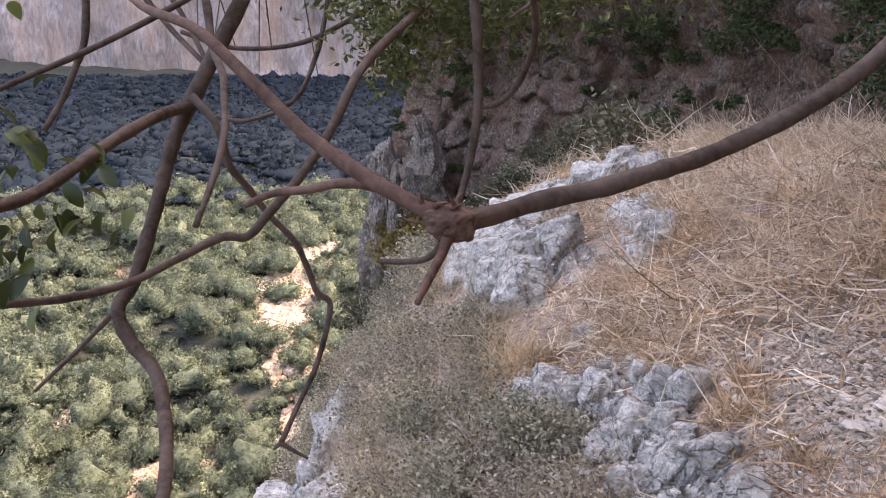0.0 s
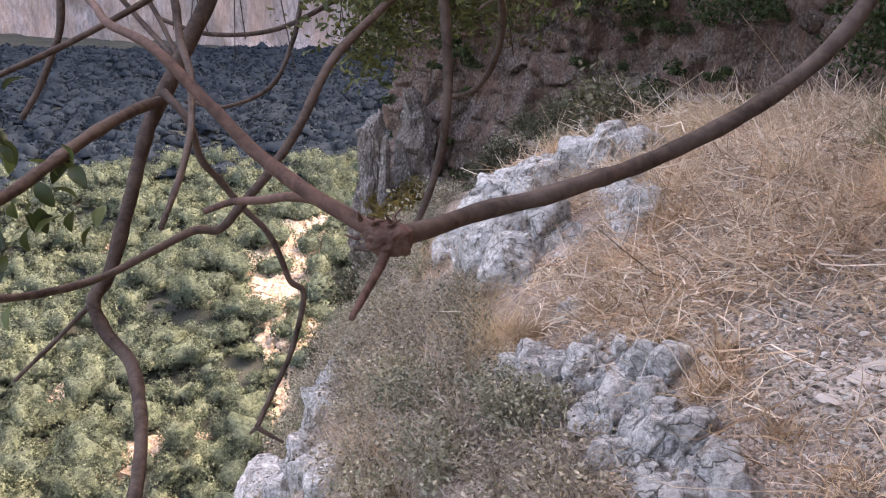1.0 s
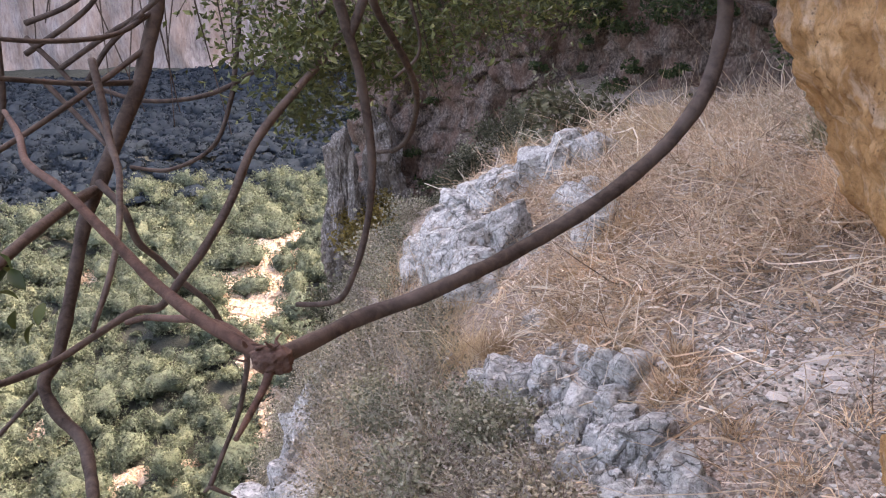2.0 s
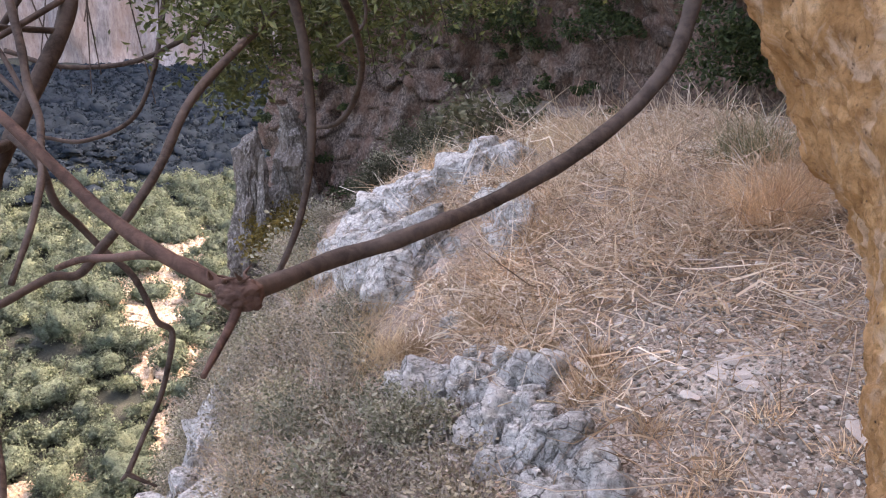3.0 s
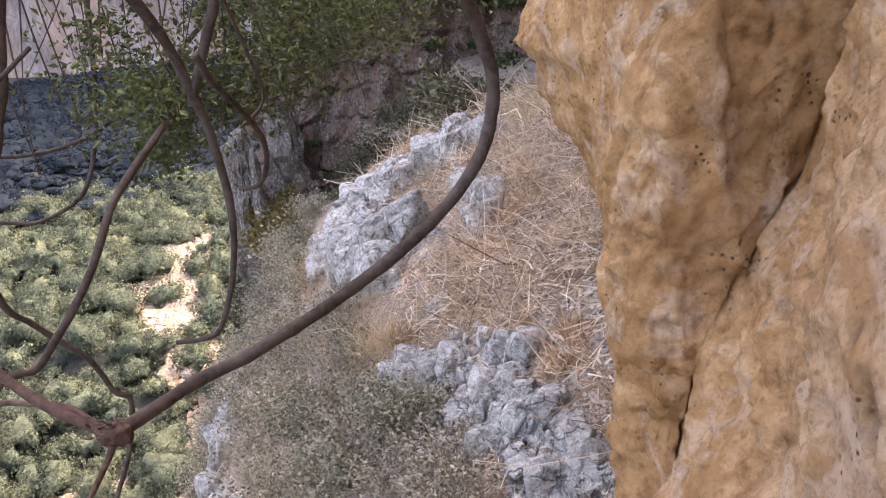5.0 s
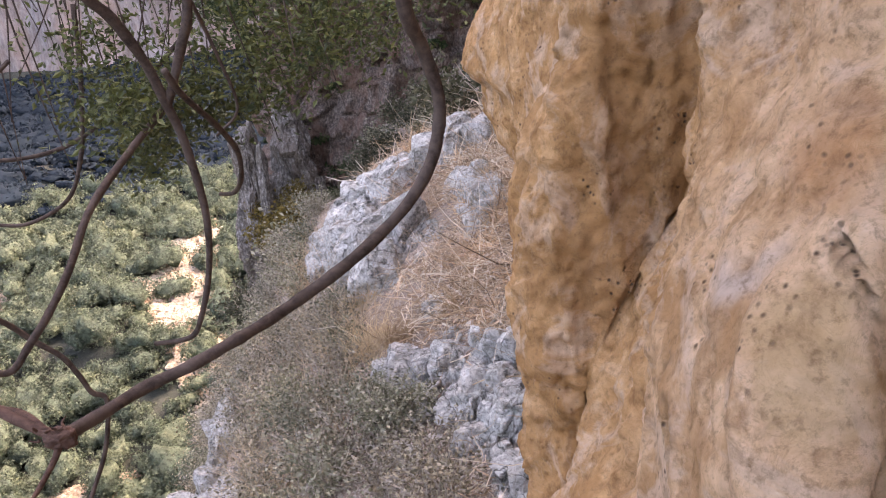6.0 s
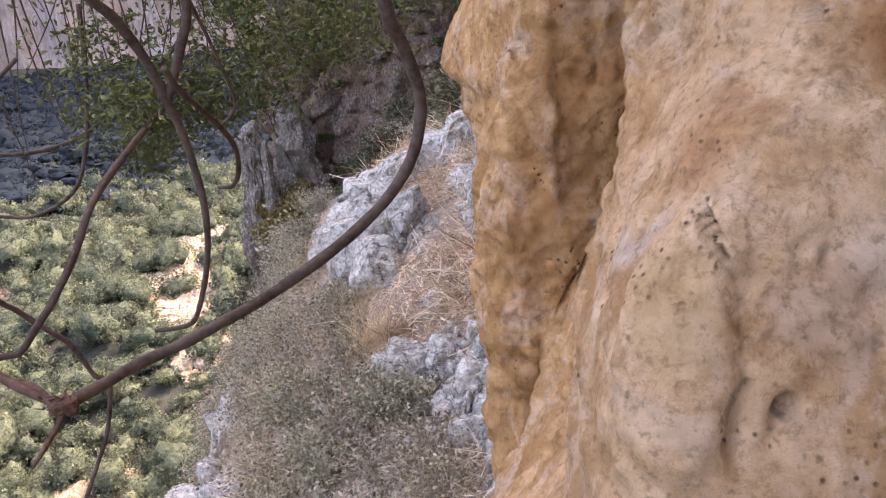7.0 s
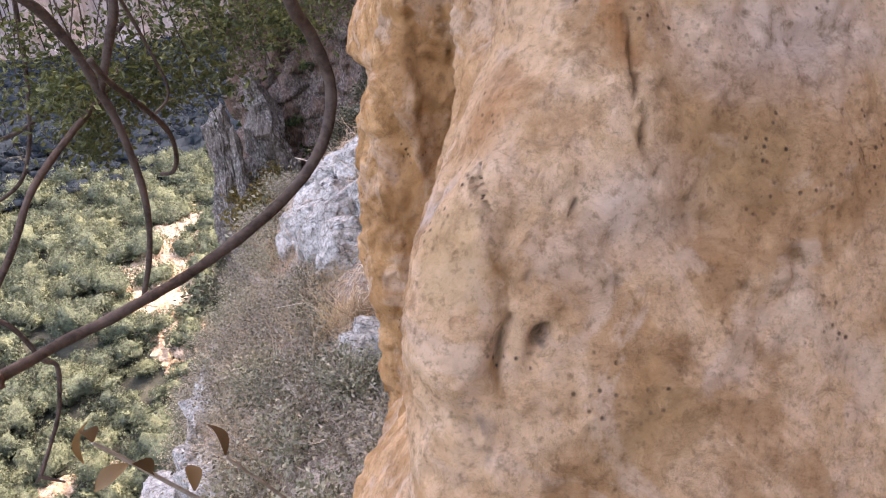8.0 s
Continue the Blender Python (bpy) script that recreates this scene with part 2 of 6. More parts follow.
PALE_GRASS = plant_material("pale_dry_grass", (0.30, 0.22, 0.13), (0.52, 0.40, 0.25), (0.74, 0.62, 0.43), 0.6)
GREY_LEAF = plant_material("grey_green_scrub_leaf", (0.085, 0.086, 0.052), (0.245, 0.238, 0.155), (0.54, 0.50, 0.38), 0.7)
SCRUB_LEAF = plant_material("dark_scrub_leaf", (0.045, 0.048, 0.026), (0.095, 0.095, 0.055), (0.19, 0.18, 0.12), 0.7)
DRY_LEAF = plant_material("dry_brown_scrub_leaf", (0.09, 0.078, 0.052), (0.26, 0.225, 0.155), (0.54, 0.475, 0.36), 0.7)
# oak green, greyed towards blue for the haze over the gorge
TREE_LEAF = woods_material("hazy_oak_scrub_leaf", (0.080, 0.104, 0.084), (0.122, 0.152, 0.108), (0.180, 0.202, 0.128))
# leaf green taken dark, with the cliff's shade in the colour
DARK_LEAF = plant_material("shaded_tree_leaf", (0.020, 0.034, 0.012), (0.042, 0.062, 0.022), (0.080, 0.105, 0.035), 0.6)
# blue of the distant haze is mixed into this leaf colour
FAR_HAZE_LEAF = woods_material("far_slope_haze_leaf", (0.022, 0.034, 0.047), (0.026, 0.039, 0.053), (0.031, 0.044, 0.058), 0.35, 0.82, 1.15, 0.0)
OLIVE_LEAF = plant_material("olive_green_leaf", (0.032, 0.042, 0.014), (0.070, 0.088, 0.030), (0.16, 0.18, 0.065), 0.5)
BARK = bark_material("grey_brown_bark", (0.026, 0.018, 0.014), (0.078, 0.055, 0.043))
RED_BARK = bark_material("reddish_brown_bark", (0.040, 0.022, 0.016), (0.11, 0.062, 0.045))
TWIG = bark_material("dry_twig_bark", (0.15, 0.128, 0.10), (0.38, 0.335, 0.275))


def blot(nodes, links, vector, centre, stretch, inner, outer):
    """A stain with a soft uneven edge round one place: white inside, black outside."""
    sub = nodes.new("ShaderNodeVectorMath")
    sub.operation = "SUBTRACT"
    links.new(vector, sub.inputs[0])
    sub.inputs[1].default_value = centre
    mul = nodes.new("ShaderNodeVectorMath")
    mul.operation = "MULTIPLY"
    links.new(sub.outputs["Vector"], mul.inputs[0])
    mul.inputs[1].default_value = stretch
    ln = nodes.new("ShaderNodeVectorMath")
    ln.operation = "LENGTH"
    links.new(mul.outputs["Vector"], ln.inputs[0])
    return ramp(nodes, links, ln.outputs["Value"], [(inner, (1, 1, 1)), (outer, (0, 0, 0))])


def soil_material():
    m, nodes, links, bsdf = material("stony_soil")
    v = coords(nodes, links)
    n1 = tex(nodes, links, v, 3.0, 5, 0.6, 0.3)
    n2 = tex(nodes, links, v, 45, 6, 0.7)
    vor = nodes.new("ShaderNodeTexVoronoi")
    vor.inputs["Scale"].default_value = 75
    links.new(v, vor.inputs["Vector"])
    col = ramp(nodes, links, n2, [(0.34, (0.095, 0.068, 0.048)), (0.48, (0.28, 0.215, 0.165)), (0.60, (0.46, 0.385, 0.32)), (0.72, (0.64, 0.57, 0.50))])
    col = mix(nodes, links, ramp(nodes, links, n1, [(0.38, (0, 0, 0)), (0.62, (0.7, 0.7, 0.7))]), col, (0.125, 0.085, 0.058))
    bits = nodes.new("ShaderNodeSeparateColor")
    links.new(vor.outputs["Color"], bits.inputs["Color"])
    col = mix(nodes, links, ramp(nodes, links, bits.outputs["Red"], [(0.74, (0, 0, 0)), (0.80, (0.55, 0.55, 0.55))]), col, (0.46, 0.40, 0.34))
    col = mix(nodes, links, ramp(nodes, links, bits.outputs["Green"], [(0.80, (0, 0, 0)), (0.86, (0.6, 0.6, 0.6))]), col, (0.07, 0.048, 0.034))
    # trodden pale dust and crumbled bedrock
    dust = mix(nodes, links, 1.0, blot(nodes, links, v, (1.72, 3.62, -0.10), (1, 1.7, 0.3), 0.12, 0.46), ramp(nodes, links, tex(nodes, links, v, 14, 6, 0.7), [(0.40, (0.1, 0.1, 0.1)), (0.56, (0.85, 0.85, 0.85))]), "MULTIPLY")
    col = mix(nodes, links, dust, col, (0.56, 0.50, 0.43))
    links.new(col, bsdf.inputs["Base Color"])
    bsdf.inputs["Roughness"].default_value = 0.95
    b = nodes.new("ShaderNodeBump")
    b.inputs["Strength"].default_value = 0.8
    b.inputs["Distance"].default_value = 0.015
    links.new(n2, b.inputs["Height"])
    links.new(b.outputs["Normal"], bsdf.inputs["Normal"])
    return m


SOIL = soil_material()
# undergrowth and the shade between crowns are put into this dark green
VALLEY_DIM_SOIL = rock_material("valley_dim_soil", (0.018, 0.022, 0.018), (0.034, 0.038, 0.030), (0.060, 0.062, 0.046), (0.030, 0.034, 0.026), 0.06, 0.5)


def ochre_material():
    """Ochre cave wall: orange rough face, paler slab, rusty and whitish stains, thin veins, clusters of small dark pits."""
    m, nodes, links, bsdf = material("ochre_limestone")
    v = coords(nodes, links)
    warp = nodes.new("ShaderNodeTexNoise")
    warp.inputs["Scale"].default_value = 22
    warp.inputs["Detail"].default_value = 5
    links.new(v, warp.inputs["Vector"])
    shift = nodes.new("ShaderNodeVectorMath")
    shift.operation = "MULTIPLY_ADD"
    links.new(warp.outputs["Color"], shift.inputs[0])
    shift.inputs[1].default_value = (0.07, 0.07, 0.07)
    links.new(v, shift.inputs[2])
    sub = nodes.new("ShaderNodeVectorMath")
    sub.operation = "SUBTRACT"
    links.new(shift.outputs["Vector"], sub.inputs[0])
    sub.inputs[1].default_value = (0.035, 0.035, 0.035)
    wv = sub.outputs["Vector"]
    broad = tex(nodes, links, v, 6.5, 6, 0.62, 1.0)
    mid = tex(nodes, links, v, 24, 9, 0.68, 0.7)
    fine = tex(nodes, links, v, 120, 8, 0.72)
    face = ramp(nodes, links, mid, [(0.32, (0.33, 0.165, 0.062)), (0.44, (0.54, 0.305, 0.130)), (0.57, (0.65, 0.395, 0.192)), (0.70, (0.74, 0.515, 0.315))])
    slab = ramp(nodes, links, mid, [(0.30, (0.56, 0.345, 0.180)), (0.43, (0.68, 0.45, 0.258)), (0.57, (0.76, 0.53, 0.330)), (0.72, (0.83, 0.62, 0.430))])
    sep = nodes.new("ShaderNodeSeparateXYZ")
    links.new(wv, sep.inputs["Vector"])
    col = mix(nodes, links, ramp(nodes, links, sep.outputs["Y"], [(0.32, (0, 0, 0)), (0.52, (1, 1, 1))]), slab, face)
    # warm brown and pale clouds
    col = mix(nodes, links, ramp(nodes, links, broad, [(0.49, (0, 0, 0)), (0.55, (0.50, 0.50, 0.50)), (0.66, (0.75, 0.75, 0.75))]), col, (0.42, 0.225, 0.090))
    veil = tex(nodes, links, v, 30, 8, 0.7, 2.5)
    col = mix(nodes, links, ramp(nodes, links, veil, [(0.485, (0, 0, 0)), (0.50, (0.45, 0.45, 0.45)), (0.515, (0, 0, 0))]), col, (0.36, 0.20, 0.09))
    pale = tex(nodes, links, v, 9.5, 6, 0.62, 1.6)
    col = mix(nodes, links, ramp(nodes, links, pale, [(0.53, (0, 0, 0)), (0.62, (0.6, 0.6, 0.6))]), col, (0.70, 0.53, 0.385))
    # rusty stains, the tan lens, whitish crust
    lens = blot(nodes, links, wv, (0.478, 0.23, 1.555), (1.0, 1.0, 0.42), 0.022, 0.034)
    col = mix(nodes, links, mix(nodes, links, 0.5, lens, (0, 0, 0)), col, (0.52, 0.365, 0.185))
    for c, st, a, b, w, tone in (((0.526, 0.303, 1.648), (1.0, 0.8, 0.5), 0.010, 0.036, 0.65, (0.45, 0.21, 0.075)), ((0.500, 0.190, 1.466), (1.4, 1, 0.7), 0.006, 0.020, 0.8, (0.42, 0.21, 0.07)),
                                 ((0.515, 0.215, 1.560), (2.4, 1, 0.22), 0.005, 0.014, 0.6, (0.44, 0.23, 0.08)), ((0.478, 0.305, 1.575), (1.2, 0.8, 0.45), 0.008, 0.026, 0.75, (0.66, 0.55, 0.46)),
                                 ((0.634, 0.272, 1.700), (1.6, 1, 0.6), 0.006, 0.024, 0.75, (0.44, 0.20, 0.075)), ((0.72, 0.245, 1.60), (0.5, 1, 0.9), 0.01, 0.050, 0.6, (0.40, 0.25, 0.11)), ((0.60, 0.165, 1.42), (0.55, 1, 0.8), 0.008, 0.036, 0.6, (0.38, 0.235, 0.10)),
                                 ((0.590, 0.23, 1.715), (1.0, 0.6, 0.9), 0.008, 0.030, 0.7, (0.52, 0.27, 0.10)), ((0.606, 0.215, 1.690), (2.6, 0.6, 0.6), 0.004, 0.016, 0.7, (0.22, 0.12, 0.065)),
                                 ((0.611, 0.220, 1.575), (0.6, 1, 0.8), 0.006, 0.040, 0.6, (0.66, 0.535, 0.44)), ((0.784, 0.296, 1.672), (0.4, 0.8, 1.0), 0.012, 0.060, 0.75, (0.68, 0.56, 0.47)), ((0.540, 0.205, 1.478), (1.5, 1, 0.9), 0.006, 0.012, 0.8, (0.30, 0.22, 0.165)),
                                 ((0.480, 0.180, 1.440), (1.2, 1, 0.8), 0.004, 0.013, 0.75, (0.28, 0.20, 0.15)), ((0.474, 0.172, 1.418), (1, 1, 1), 0.004, 0.012, 0.75, (0.27, 0.19, 0.14)), ((0.508, 0.262, 1.625), (0.8, 1, 1.6), 0.004, 0.013, 0.8, (0.25, 0.18, 0.13)),
                                 ((0.439, 0.318, 1.456), (1, 0.8, 0.5), 0.006, 0.016, 0.8, (0.20, 0.13, 0.08)), ((0.453, 0.354, 1.491), (1, 1, 0.7), 0.004, 0.011, 0.8, (0.22, 0.15, 0.09)),
                                 ((0.455, 0.64, 1.28), (1.1, 0.7, 0.5), 0.016, 0.046, 0.8, (0.40, 0.21, 0.08)), ((0.485, 0.66, 1.455), (0.75, 0.7, 0.7), 0.02, 0.062, 0.85, (0.38, 0.205, 0.085)),
                                 ((0.51, 0.67, 1.56), (0.8, 0.7, 0.7), 0.02, 0.060, 0.8, (0.40, 0.215, 0.085)), ((0.55, 0.64, 1.66), (0.8, 0.7, 0.7), 0.01, 0.050, 0.75, (0.40, 0.21, 0.08))):
        stain = blot(nodes, links, wv, c, st, a, b)
        col = mix(nodes, links, mix(nodes, links, 1 - w, stain, (0, 0, 0)), col, tone)
    col = mix(nodes, links, ramp(nodes, links, fine, [(0.34, (0.6, 0.6, 0.6)), (0.48, (0, 0, 0))]), col, (0.24, 0.135, 0.062))
    col = mix(nodes, links, 1.0, col, ramp(nodes, links, tex(nodes, links, v, 34, 10, 0.74, 0.4), [(0.34, (0.66, 0.62, 0.58)), (0.47, (0.98, 0.97, 0.96)), (0.62, (1.12, 1.13, 1.14))]), "MULTIPLY")
    # dark pits in clusters
    vor = nodes.new("ShaderNodeTexVoronoi")
    vor.inputs["Scale"].default_value = 110
    links.new(v, vor.inputs["Vector"])
    dots = ramp(nodes, links, vor.outputs["Distance"], [(0.10, (1, 1, 1)), (0.26, (0, 0, 0))])
    where = ramp(nodes, links, tex(nodes, links, v, 13, 3, 0.5, 0.4), [(0.56, (0, 0, 0)), (0.66, (1, 1, 1))])
    pits = mix(nodes, links, 1.0, dots, where, "MULTIPLY")
    col = mix(nodes, links, pits, col, (0.13, 0.082, 0.05))
    col = mix(nodes, links, 1.0, col, (1.02, 0.985, 0.975), "MULTIPLY")
    links.new(col, bsdf.inputs["Base Color"])
    bsdf.inputs["Roughness"].default_value = 0.9
    bsdf.inputs["Specular IOR Level"].default_value = 0.2
    h1 = tex(nodes, links, v, 70, 14, 0.78, 0.5)
    add = nodes.new("ShaderNodeMath")
    add.operation = "MULTIPLY_ADD"
    links.new(pits, add.inputs[0])
    add.inputs[1].default_value = -0.35
    links.new(h1, add.inputs[2])
    b = nodes.new("ShaderNodeBump")
    b.inputs["Strength"].default_value = 1.0
    b.inputs["Distance"].default_value = 0.010
    links.new(add.outputs["Value"], b.inputs["Height"])
    links.new(b.outputs["Normal"], bsdf.inputs["Normal"])
    return m


OCHRE = ochre_material()

# ---------------------------------------------------------------- ground of the ledge
LEDGE_S = [-8, -3, -2.1, -1.56, -0.82, -0.34, 0, 0.4, 0.8, 1.2, 1.55, 2.3, 3, 5, 9]
LEDGE_Z = [-24, -7.5, -3.9, -2.75, -1.95, -1.4, -1.15, -0.95, -0.64, -0.38, -0.12, 0.15, 0.34, 0.55, 0.6]


def ledge_z(x, y):
    """Height of the ledge: a sloping shelf that falls away to the gorge, and runs down to the foot of the cliff behind."""
    x, y = np.asarray(x, float), np.asarray(y, float)
    s = x + 0.12 * (y - 5)
    z = np.interp(s, LEDGE_S, LEDGE_Z) - np.clip(-s, 0, 2) * 0.09 * (y - 6)
    back = smooth(10.3, 15.0, y)
    far = np.interp(x, [-12, -4, 0.5, 4, 10], [-16, -8.6, -4.2, -2.6, -1.5]) + (y - 15) * np.interp(x, [-6, 4], [-0.05, 0.12])
    z = z * (1 - back) + back * np.minimum(far, z)
    z = z - 0.13 * np.exp(-((y - 3.9) / 1.6) ** 2) * smooth(0.95, 1.7, s) - 0.20 * smooth(6.6, 8.6, y) * smooth(0.2, 1.2, s)
    p = np.stack([x, y, 0 * x], -1)
    return z + 0.06 * fbm(p * 1.4, 3, 3) + 0.030 * fbm(p * 6, 4, 5)


def make_ledge():
    xs = np.concatenate([np.linspace(-14, -3, 34)[:-1], np.linspace(-3, 4.2, 190)[:-1], np.linspace(4.2, 14, 24)])
    ys = np.concatenate([np.linspace(-4, 2, 18)[:-1], np.linspace(2, 11.5, 240)[:-1], np.linspace(11.5, 36, 60)])
    X, Y = np.meshgrid(xs, ys, indexing="ij")
    Z = ledge_z(X, Y)
    ob = obj("ground", mesh_from("ground", np.stack([X, Y, Z], -1).reshape(-1, 3), grid_faces(len(xs), len(ys))), SOIL)
    return tagged(ob, "stony brown soil ledge above a wooded gorge", "ground", kind="structure")


make_ledge()


def valley_z(x, y):
    """Gorge floor rising slowly away, a steep far side, and the near cliff under the ledge."""
    x, y = np.asarray(x, float), np.asarray(y, float)
    p = np.stack([x, y, 0 * x], -1)
    z = np.interp(y, [-80, 0, 65, 120, 200, 235, 300, 420, 470], [-66, -64, -50.5, -43, -33, -31, -29, -27, -24])
    z = z + 3.5 * fbm(p / 38, 3, 11) + 1.2 * fbm(p / 9, 2, 13)
    z = z + 26 * smooth(-24, -6, x - 0.06 * y) * smooth(300, 120, y) * 0.8
    return z


def make_valley():
    xs = np.concatenate([np.linspace(-460, -130, 60)[:-1], np.linspace(-130, 10, 110)[:-1], np.linspace(10, 420, 40)])
    ys = np.concatenate([np.linspace(-200, 40, 30)[:-1], np.linspace(40, 260, 150)[:-1], np.linspace(260, 600, 60)])
    X, Y = np.meshgrid(xs, ys, indexing="ij")
    Z = valley_z(X, Y)
    ob = obj("valley_ground", mesh_from("valley_ground", np.stack([X, Y, Z], -1).reshape(-1, 3), grid_faces(len(xs), len(ys))), VALLEY_DIM_SOIL)
    return tagged(ob, "gorge floor soil darkened to dim green undergrowth under dense scrub", "ground", kind="structure")


make_valley()


# landslip: centre line and half width by y
def slip_mask(x, y):
    cx = np.interp(y, [60, 86, 98, 108, 116, 128, 142, 152], [-19, -23.5, -27.0, -30.0, -33.5, -35.5, -36.0, -34.5])
    w = np.interp(y, [60, 86, 98, 108, 116, 128, 142, 152], [1.3, 2.6, 3.4, 4.4, 5.4, 6.2, 5.2, 0.8])
    wob = 3.0 * fbm(np.stack([x, y, 0 * x], -1) / 7, 2, 31)
    broken = 0.55 * np.clip(fbm(np.stack([x, y, 0 * x], -1) / 4.5, 3, 33) - 0.05, 0, 1) * 2
    return np.abs(x - cx + wob) / w + broken


def clear_patch(x, y):
    """Other bare patches among the trees."""
    d = 9.0 + 0 * x
    for cx, cy, r in ((-67, 126, 3.6), (-50, 122, 2.6), (-58, 118, 2.2), (-39.5, 74, 3.0), (-46, 62, 3.6), (-52, 83, 2.0), (-32, 77, 1.8)):
        d = np.minimum(d, np.hypot(x - cx, (y - cy) / 1.5) / r)
    return d


def make_far_cliff():
    us = np.linspace(-520, 420, 240)
    zs = np.linspace(-45, 525, 176)
    U, Zg = np.meshgrid(us, zs, indexing="ij")
    p = np.stack([U / 30, 0 * U, Zg / 80], -1)
    depth = 16 * fbm(p, 5, 41) + 5 * ridged(np.stack([U / 9, 0 * U, Zg / 60], -1), 3, 43)
    Y = 430 + 0.12 * np.abs(U + 60) + 0.05 * Zg + depth
    ob = obj("far_cliff", mesh_from("far_cliff", np.stack([U, Y, Zg], -1).reshape(-1, 3), grid_faces(len(us), len(zs))[:, ::-1]), PALE_CLIFF)
    return tagged(ob, "pale pinkish grey cliff across the gorge", "cliff", kind="structure")


make_far_cliff()


# ---------------------------------------------------------------- cliff behind the ledge
def plan_line(points, n):
    """A smooth line in plan through the given points, at n even steps."""
    pts = np.array(points, float)
    d = np.r_[0, np.cumsum(np.linalg.norm(np.diff(pts, axis=0), axis=1))]
    q = np.linspace(0, d[-1], n)
    out = np.stack([np.interp(q, d, pts[:, k]) for k in range(pts.shape[1])], -1)
    for _ in range(max(2, n // 90)):
        out[1:-1] = 0.25 * out[:-2] + 0.5 * out[1:-1] + 0.25 * out[2:]
    return out, q


def make_back_cliff():
    line, q = plan_line([(-3.5, 62), (-3.4, 46), (-3.6, 37), (-3.9, 33.2), (-3.0, 31.6), (-1.5, 31.6), (1.5, 30.2), (5, 28.6), (8.2, 24), (9.6, 18), (9.0, 13.5), (7.2, 10.4),
                         (5.6, 8.4), (4.6, 6.8), (4.1, 5.2), (3.6, 3.9), (3.0, 2.6)], 560)
    zs = np.concatenate([np.linspace(-16, -6, 24)[:-1], np.linspace(-6, 8, 140)[:-1], np.linspace(8, 26, 36)])
    nrm = np.gradient(line, axis=0)
    nrm = np.stack([nrm[:, 1], -nrm[:, 0]], -1)
    nrm /= np.linalg.norm(nrm, axis=1)[:, None]
    Q, Z = np.meshgrid(q, zs, indexing="ij")
    P = np.stack([np.repeat(line[:, :1], len(zs), 1), np.repeat(line[:, 1:], len(zs), 1), Z], -1)
    near = smooth(14, 5, P[..., 1])
    flute = 0.9 * ridged(np.stack([Q / 2.6, 0 * Q, Z / 9], -1), 4, 51) + 0.5 * fbm(np.stack([Q / 3.5, Z / 3.5, 0 * Q], -1), 4, 53)
    d1, d2, own = cells(np.stack([Q / 1.5, Z / 1.0], -1) + 0.3 * np.stack([fbm(np.stack([Q, Z, 0 * Q], -1), 2, 54), fbm(np.stack([Q, Z, 0 * Q + 6], -1), 2, 56)], -1), 55)
    step = 0.55 * (own - 0.4) * smooth(0, 0.08, d2 - d1) - 0.35 * smooth(0.10, 0.0, d2 - d1)
    flute = flute + 0.35 * ridged(np.stack([Q / 0.9, 0 * Q, Z / 2.2], -1), 3, 57) + 0.25 * fbm(np.stack([Q, Z, 0 * Q], -1) * 1.6, 3, 58)
    lean = 3.4 * smooth(1.5, 8, Z) - 0.06 * (Z + 4)
    off = (flute + step) * (1 - 0.6 * near) + lean * (0.4 + 0.6 * smooth(8, 20, P[..., 1]))
    P[..., 0] += nrm[:, None, 0] * off
    P[..., 1] += nrm[:, None, 1] * off
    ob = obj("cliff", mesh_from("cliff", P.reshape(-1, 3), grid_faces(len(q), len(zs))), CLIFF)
    return tagged(ob, "shaded fluted cliff of brown and grey limestone", "cliff", kind="structure")


make_back_cliff()


PILLAR = rock_material("grey_pillar_stone", (0.035, 0.031, 0.027), (0.16, 0.142, 0.126), (0.46, 0.43, 0.39), (0.17, 0.13, 0.10), 0.75, 1.0, (1, 1, 0.55))


